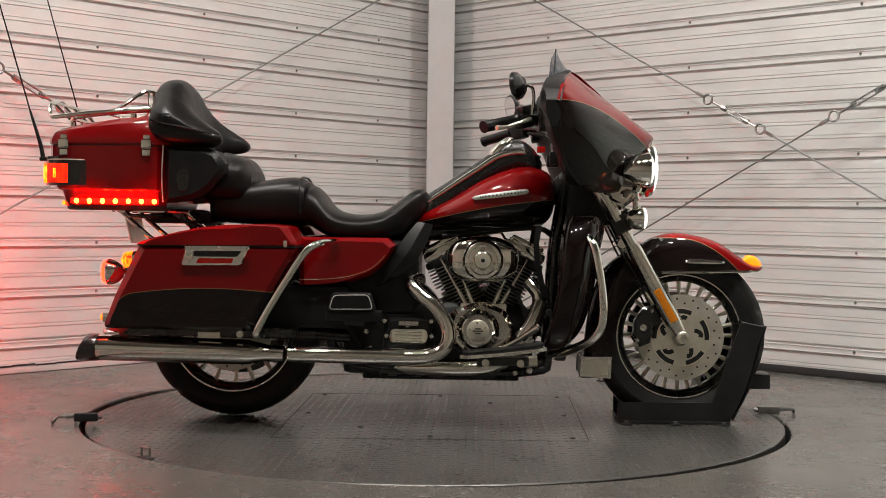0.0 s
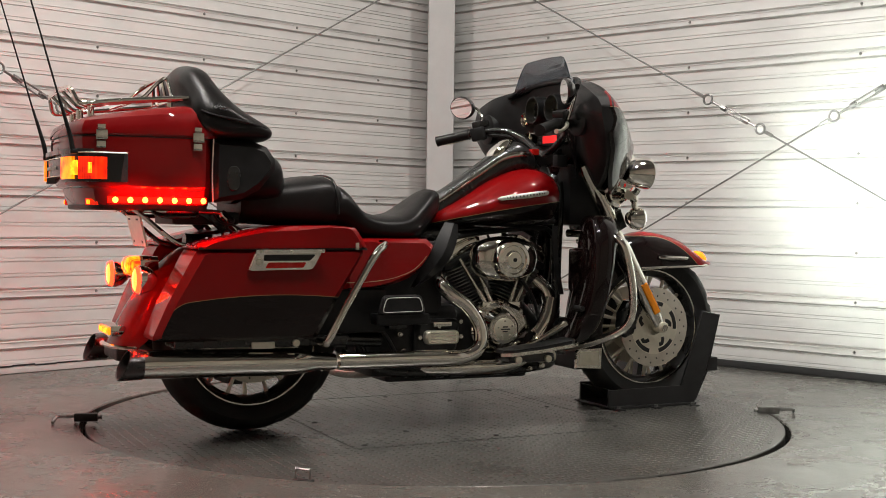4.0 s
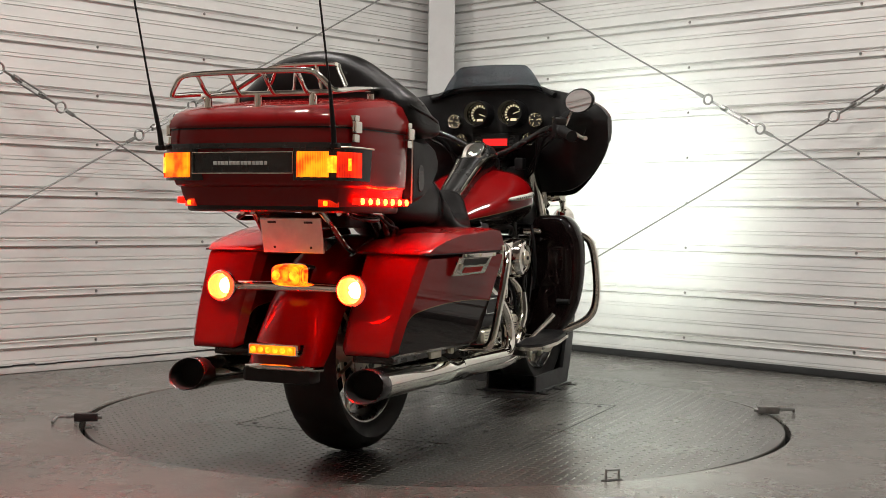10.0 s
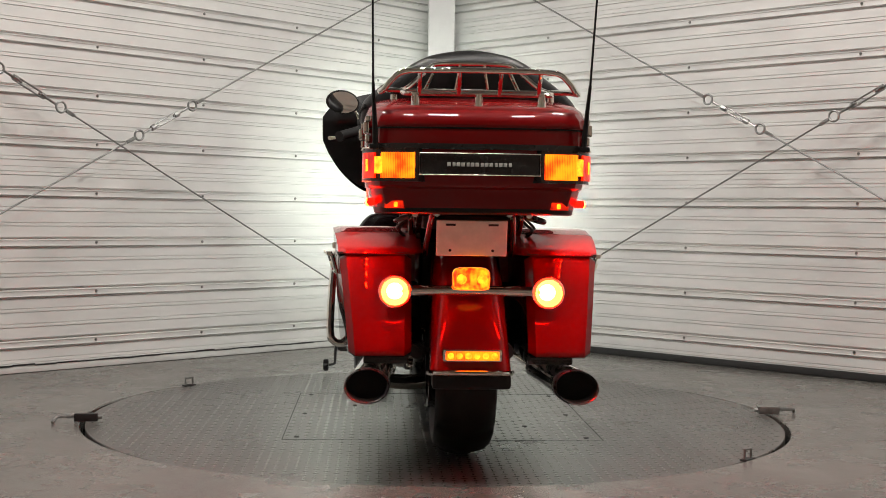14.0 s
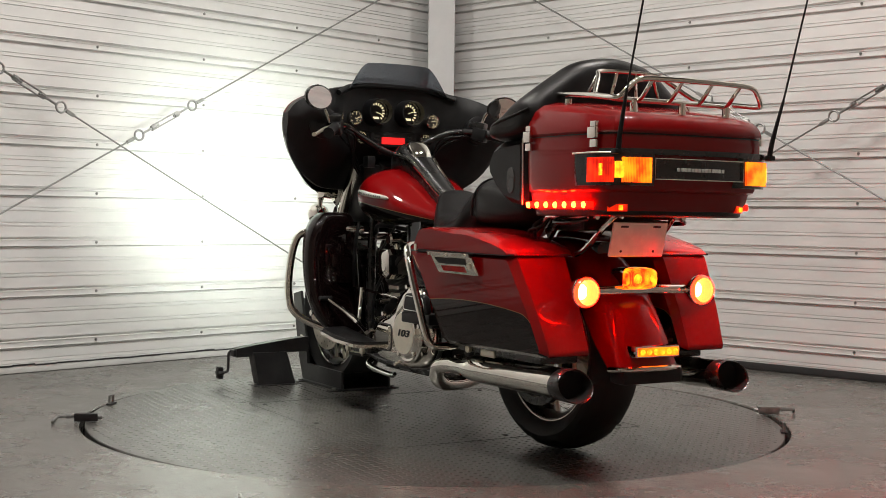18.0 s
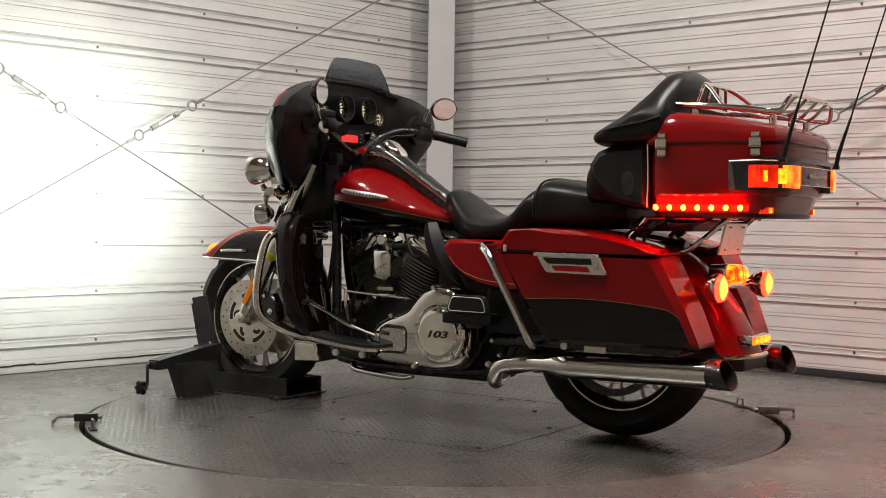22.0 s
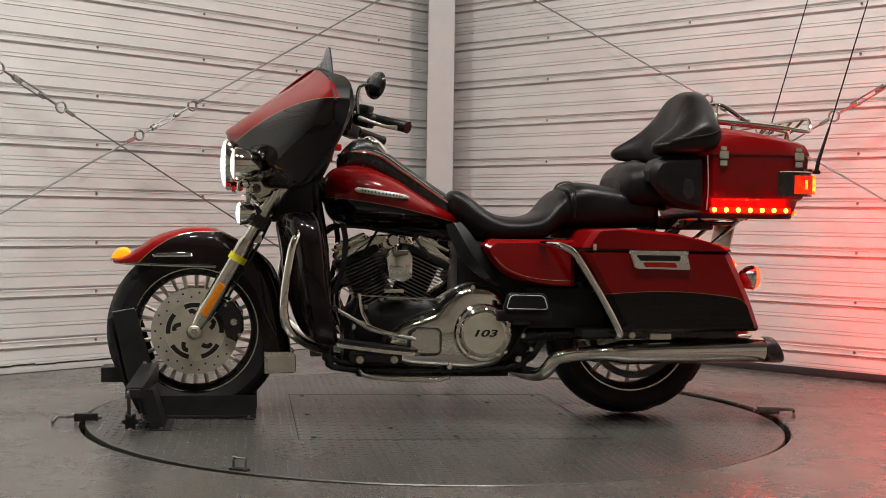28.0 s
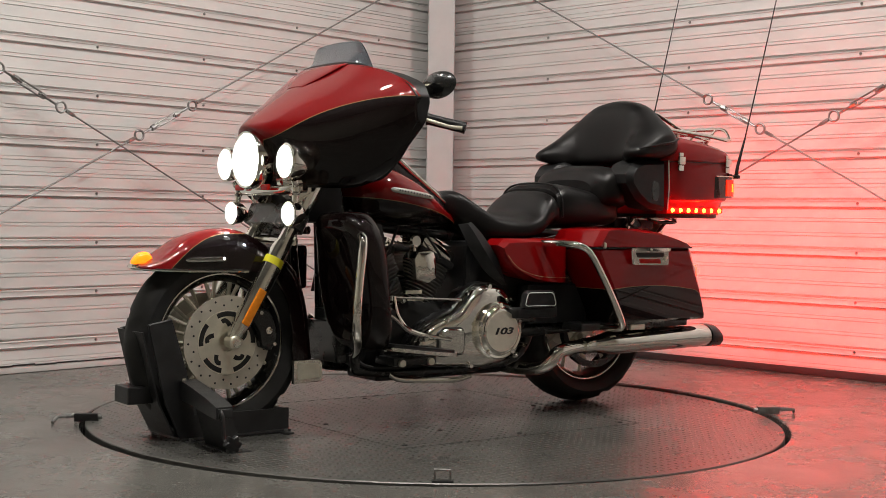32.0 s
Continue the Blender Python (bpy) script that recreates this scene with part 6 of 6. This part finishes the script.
# bolts and fittings along the lower engine
for x, y, z, r in ((-0.275, 0.150, 0.385, 0.008), (-0.300, 0.150, 0.300, 0.009), (-0.330, 0.150, 0.250, 0.007), (-0.285, 0.150, 0.215, 0.010), (-0.355, 0.150, 0.345, 0.007), (0.245, 0.130, 0.215, 0.010), (0.290, 0.130, 0.260, 0.008), (0.315, 0.130, 0.330, 0.009), (0.270, 0.130, 0.400, 0.007), (0.215, 0.130, 0.430, 0.008),
                   (0.300, -0.150, 0.225, 0.011), (0.335, -0.150, 0.190, 0.009), (0.285, -0.150, 0.180, 0.007), (0.330, -0.150, 0.300, 0.008), (-0.215, -0.175, 0.380, 0.008), (-0.240, -0.175, 0.320, 0.007), (-0.225, -0.175, 0.260, 0.009), (-0.205, -0.175, 0.225, 0.006), (0.020, -0.175, 0.420, 0.008), (0.005, -0.175, 0.225, 0.008)):
    w = math.copysign(0.05, y)
    part("fitting", lathe([(y - w, r * 1.35), (y - w * 0.1, r * 1.35), (y, r * 1.2), (y, r), (y + w * 0.16, r), (y + w * 0.2, r * 0.8), (y + w * 0.2, 0.0)], 12, "y", (x, 0, z)), "chrome", motorcycle)
for s in (1, -1):
    part("oil_line", tube([(-0.16, s * 0.165, 0.20), (-0.24, s * 0.175, 0.235), (-0.29, s * 0.17, 0.315), (-0.335, s * 0.165, 0.36)], 0.0075, 10, 5), "plastic", motorcycle)
    part("oil_line", tube([(0.255, s * 0.135, 0.50), (0.300, s * 0.145, 0.43), (0.325, s * 0.14, 0.33), (0.30, s * 0.135, 0.24)], 0.0065, 10, 5), "plastic", motorcycle)
part("name_plate", box(0.135, 0.205, 0.128, 0.1355, 0.452, 0.466, 0.003), "satin", motorcycle)

# footboards, pegs, linkage, stand
for s in (1, -1):
    fb = part("footboard", loft([[(x, s * y, z0 + dz) for x, y, z0 in ((0.388, 0.225, 0.278), (0.386, 0.318, 0.278), (0.355, 0.346, 0.275), (0.22, 0.350, 0.258), (0.12, 0.325, 0.246), (0.092, 0.290, 0.243), (0.092, 0.225, 0.243))] for dz in (0.0, 0.006, 0.012)]), "chrome", motorcycle, "chrome-rimmed footboard with a black rubber mat")
    part("mat", loft([[(0.24 + (x - 0.24) * 0.93, s * (0.285 + (y - 0.285) * 0.90), z0 + dz) for x, y, z0 in ((0.388, 0.225, 0.278), (0.386, 0.318, 0.278), (0.355, 0.346, 0.275), (0.22, 0.350, 0.258), (0.12, 0.325, 0.246), (0.092, 0.290, 0.243), (0.092, 0.225, 0.243))] for dz in (0.010, 0.019, 0.022)]), "plastic", fb)
    part("board_bracket", box(0.15, 0.33, min(s * 0.13, s * 0.25), max(s * 0.13, s * 0.25), 0.215, 0.245, 0.008), "black", motorcycle)
    for x in (0.18, 0.30):
        part("bracket_bolt", lathe([(s * 0.25, 0.013), (s * 0.262, 0.013), (s * 0.264, 0.0)], 12, "y", (x, 0, 0.226)), "satin", motorcycle)
    pg = part("passenger_board", plate(rounded([(-0.196, 0.400), (-0.214, 0.464), (-0.350, 0.462), (-0.368, 0.398)], 0.016), s * 0.270, s * 0.296, 0.006), "plastic", motorcycle, "folded black passenger footboard with a pale rim")
    rim = [(x, s * 0.2965, z) for x, z in rounded([(-0.207, 0.408), (-0.222, 0.456), (-0.342, 0.454), (-0.357, 0.406)], 0.014, 3)]
    part("rim", tube(rim, 0.0018, 6, 1, True), "letter", pg)
    part("board_hinge", box(-0.372, -0.178, min(s * 0.22, s * 0.288), max(s * 0.22, s * 0.288), 0.362, 0.400, 0.008), "plastic", pg)
    part("board_strut", box(-0.31, -0.24, min(s * 0.12, s * 0.24), max(s * 0.12, s * 0.24), 0.345, 0.385, 0.008), "black", pg)
    # crash bar and lower fairing
    part("crash_bar", tube([(0.455, s * 0.12, 0.672), (0.50, s * 0.25, 0.672), (0.524, s * 0.345, 0.657), (0.542, s * 0.376, 0.612), (0.562, s * 0.388, 0.500), (0.568, s * 0.386, 0.410), (0.556, s * 0.370, 0.350), (0.520, s * 0.32, 0.308), (0.45, s * 0.20, 0.262), (0.40, s * 0.10, 0.245)], 0.0150, 14, 5), "chrome", motorcycle, "chrome engine guard bar")
    rows = []
    for z, x0, x1, y0, y1 in ((0.275, 0.392, 0.440, 0.15, 0.26), (0.290, 0.390, 0.465, 0.13, 0.295), (0.34, 0.402, 0.500, 0.12, 0.335), (0.42, 0.424, 0.525, 0.115, 0.360), (0.52, 0.440, 0.545, 0.115, 0.368), (0.62, 0.448, 0.560, 0.12, 0.362), (0.69, 0.455, 0.575, 0.13, 0.335), (0.728, 0.468, 0.565, 0.15, 0.30), (0.738, 0.485, 0.54, 0.18, 0.27)):
        rows.append([Vector(((x0 + x1) / 2 + a - 0.10 * (b / 0.12) * 0.3, s * ((y0 + y1) / 2 + b), z)) for a, b in oval(28, (x1 - x0) / 2, (y1 - y0) / 2, 3.4)])
    lf = part("lower_fairing", loft(smooth_rows(rows, 3)), "dark", motorcycle, "dark lower fairing leg shield", sharp=50)
    part("glove_box", box(0.424, 0.46, min(s * 0.17, s * 0.30), max(s * 0.17, s * 0.30), 0.46, 0.62, 0.028), "dark", lf)
    part("heat_deflector", loft(smooth_rows([[Vector((x0, s * y, z0)), Vector(((x0 + x1) / 2, s * (y + 0.020), (z0 + z1) / 2)), Vector((x1, s * (y + 0.006), z1)), Vector((x1, s * (y + 0.002), z1)), Vector(((x0 + x1) / 2, s * (y + 0.015), (z0 + z1) / 2)), Vector((x0, s * (y - 0.004), z0))] for x0, z0, x1, z1, y in ((-0.012, 0.700, -0.065, 0.708, 0.150), (-0.022, 0.660, -0.095, 0.672, 0.168), (-0.048, 0.600, -0.128, 0.622, 0.185), (-0.085, 0.552, -0.158, 0.575, 0.190), (-0.130, 0.515, -0.182, 0.530, 0.186), (-0.196, 0.480, -0.206, 0.484, 0.178))], 3)), "plastic", motorcycle, "black plastic heat deflector")
    part("knee_strap", loft([[(x, s * y, z), (x + 0.020, s * y, z), (x + 0.020, s * (y - 0.006), z), (x, s * (y - 0.006), z)] for x, y, z in ((0.350, 0.19, 0.70), (0.340, 0.205, 0.64), (0.345, 0.21, 0.57), (0.36, 0.205, 0.50), (0.38, 0.19, 0.45))]), "plastic", motorcycle)
part("shift_rod", tube([(0.305, 0.20, 0.448), (0.01, 0.20, 0.432)], 0.005, 10, 1), "chrome", motorcycle)
part("shift_arm", tube([(0.300, 0.20, 0.452), (0.292, 0.21, 0.39), (0.262, 0.23, 0.334)], 0.008, 10, 3), "chrome", motorcycle)
part("shift_lever", tube([(0.392, 0.30, 0.408), (0.33, 0.27, 0.372), (0.262, 0.245, 0.334), (0.19, 0.255, 0.315), (0.108, 0.275, 0.300)], [0.008, 0.007, 0.011, 0.007, 0.008], 10, 3), "chrome", motorcycle, "chrome heel-toe shift lever")
both("shift_peg", tube([(0.392, 0.285, 0.408), (0.392, 0.335, 0.408)], 0.010, 12, 1), "plastic")
part("brake_pedal", tube([(0.20, -0.23, 0.26), (0.28, -0.25, 0.30), (0.36, -0.28, 0.355)], [0.010, 0.009, 0.013], 10, 3), "chrome", motorcycle, "chrome brake pedal")
part("side_stand", tube([(0.285, 0.165, 0.178), (0.25, 0.19, 0.160), (0.05, 0.205, 0.148), (-0.02, 0.225, 0.160)], [0.012, 0.011, 0.010, 0.007], 12, 4), "chrome", motorcycle, "folded chrome side stand")
part("rear_brake_cylinder", tube([(0.30, -0.19, 0.225), (0.36, -0.19, 0.228)], 0.020, 14, 1), "satin", motorcycle)

# frame, battery box, swingarm, wiring in the dark gaps
both("frame_rail", tube([(0.46, 0.05, 0.86), (0.42, 0.10, 0.60), (0.40, 0.11, 0.25), (0.35, 0.11, 0.185), (0.0, 0.12, 0.175), (-0.30, 0.12, 0.20), (-0.40, 0.12, 0.34)], 0.018, 12, 4), "black")
part("backbone", tube([(0.47, 0, 0.88), (0.30, 0, 0.72), (-0.10, 0, 0.66), (-0.5, 0, 0.62), (-0.95, 0, 0.63)], 0.03, 12, 4), "black", motorcycle)
part("battery_box", box(-0.42, -0.06, -0.135, 0.135, 0.36, 0.64, 0.02), "plastic", motorcycle)
both("swingarm", tube([(-0.30, 0.13, 0.30), (-0.50, 0.14, 0.31), (-0.76, 0.135, 0.312)], 0.026, 12, 3), "black")
both("shock", tube([(-0.62, 0.15, 0.33), (-0.50, 0.15, 0.50)], 0.028, 14, 1), "black")
both("inner_panel", box(-0.60, -0.30, 0.125, 0.20, 0.33, 0.48, 0.015), "plastic")
part("voltage_regulator", box(0.40, 0.445, -0.09, 0.09, 0.25, 0.40, 0.008), "black", motorcycle)
part("oil_cooler", box(0.425, 0.465, -0.10, 0.10, 0.22, 0.36, 0.006), "black", motorcycle)
part("steering_head", tube([(0.545, 0, 0.80), (0.48, 0, 0.94)], 0.05, 16, 1), "black", motorcycle)
part("inner_fairing_post", box(0.46, 0.62, -0.12, 0.12, 0.70, 0.93, 0.02), "plastic", motorcycle)
both("wire_loom", tube([(0.42, 0.08, 0.66), (0.36, 0.10, 0.69), (0.20, 0.09, 0.68), (0.02, 0.08, 0.66)], 0.009, 8, 4), "plastic")
both("oil_line", tube([(0.40, 0.09, 0.24), (0.34, 0.13, 0.20), (0.10, 0.135, 0.20), (-0.10, 0.13, 0.22)], 0.008, 8, 4), "plastic")


# ---- wheel chock, bolted to the turntable ----
wheel_chock = empty("wheel_chock", "black powder-coated steel wheel chock clamped round the front tyre", "wheel chock")
base = part("base", box(0.655, 1.045, -0.125, 0.125, 0.006, 0.016, 0.003), "chock", wheel_chock)
for s in (1, -1):
    part("side_plate", plate([(0.650, 0.006), (0.650, 0.076), (0.985, 0.080), (1.080, 0.372), (1.158, 0.356), (1.098, 0.130), (1.042, 0.006)] if s < 0 else [(0.655, 0.010), (0.655, 0.084), (1.000, 0.084), (1.020, 0.200), (1.078, 0.395), (1.155, 0.380), (1.098, 0.130), (1.042, 0.006)], s * 0.100, s * 0.112, 0.003), "chock", wheel_chock)
part("front_stop", loft([[(x, -0.098, z), (x, 0.098, z), (x + 0.006, 0.098, z), (x + 0.006, -0.098, z)] for x, z in ((1.055, 0.02), (1.110, 0.13), (1.165, 0.355))]), "chock", wheel_chock)
part("rear_stop", loft([[(x, -0.098, z), (x, 0.098, z), (x - 0.006, 0.098, z), (x - 0.006, -0.098, z)] for x, z in ((0.66, 0.08), (0.72, 0.04), (0.78, 0.012))]), "chock", wheel_chock)
part("front_bar", box(1.095, 1.197, -0.055, 0.055, 0.126, 0.180, 0.004), "chock", wheel_chock)
for x, y in ((0.68, -0.135), (0.85, -0.135), (1.02, -0.135), (0.68, 0.135), (1.02, 0.135)):
    b = part("anchor_tab", box(x - 0.018, x + 0.018, y - 0.024, y + 0.024, 0.001, 0.010, 0.002), "chock", wheel_chock)
    part("bolt", lathe([(0.010, 0.008), (0.018, 0.008), (0.018, 0.0)], 6, "z", (x, y, 0)), "steel", b)
for x, z in ((1.018, 0.190), (1.040, 0.200), (1.022, 0.150)):
    part("pivot_bolt", lathe([(0.112, 0.009), (0.124, 0.009), (0.124, 0.0)], 6, "y", (x, 0, z)), "chrome", wheel_chock)
# outrigger with a screw foot on the left
arm = part("outrigger", loft([[(x, y, z), (x, y, z - h), (x - 0.055, y, z - h), (x - 0.055, y, z)] for x, y, z, h in ((1.048, 0.108, 0.202, 0.062), (1.056, 0.20, 0.192, 0.056), (1.068, 0.34, 0.172, 0.048), (1.078, 0.425, 0.157, 0.036))]), "chock", wheel_chock, "black square tube outrigger")
part("leg", loft([[(x1, 0.185 + dy, z), (x1, 0.357 + dy * 0.3, z), (x0, 0.350 + dy * 0.3, z), (x0, 0.183 + dy, z)] for z, x0, x1, dy in ((0.004, 0.956, 0.994, 0.0), (0.140, 0.996, 1.046, 0.025))]), "chock", arm)
part("foot_plate", box(0.935, 1.012, 0.165, 0.378, 0.003, 0.009, 0.002), "chock", arm)
for y in (0.172, 0.365):
    part("bolt", lathe([(0.009, 0.008), (0.016, 0.008), (0.016, 0.0)], 6, "z", (0.965, y, 0)), "steel", arm)
part("screw_rod", tube([(1.066, 0.428, 0.148), (1.068, 0.440, 0.140), (1.066, 0.445, 0.125), (1.064, 0.447, 0.075), (1.062, 0.452, 0.060), (1.056, 0.475, 0.056)], 0.006, 10, 3), "chock", arm)
part("rod_tab", box(1.030, 1.074, 0.418, 0.436, 0.124, 0.152, 0.004), "chock", arm)
lobes = [(2 * math.pi * j / 36, 0.024 + 0.005 * math.cos(12 * math.pi * j / 36)) for j in range(36)]
part("knob", loft([[(1.056 + r * k * math.cos(t), 0.487 + y, 0.056 + r * k * math.sin(t)) for t, r in lobes] for y, k in ((-0.013, 0.5), (-0.011, 0.88), (-0.006, 1.0), (0.006, 1.0), (0.011, 0.88), (0.013, 0.5))]), "plastic", arm, "black six-lobed hand knob")


# ---- what moves: the turntable with all that stands on it ----
def heading(t):
    """Degrees by which the bike's nose has turned from the world's x axis."""
    s = (t - 16) / 16
    return -2.428 + 6.795 * t + 0.721 * s * s + 0.4162 * s ** 3


BIKE_AT = pose(0, -0.042, 0)


def motions():
    times = [i * 0.5 for i in range(65)]
    for thing, at in ((turntable, Matrix()), (motorcycle, BIKE_AT), (wheel_chock, BIKE_AT)):
        walk(thing, [(t, pose(0, 0, 0, 0, 0, heading(t)) @ at) for t in times])


motions()
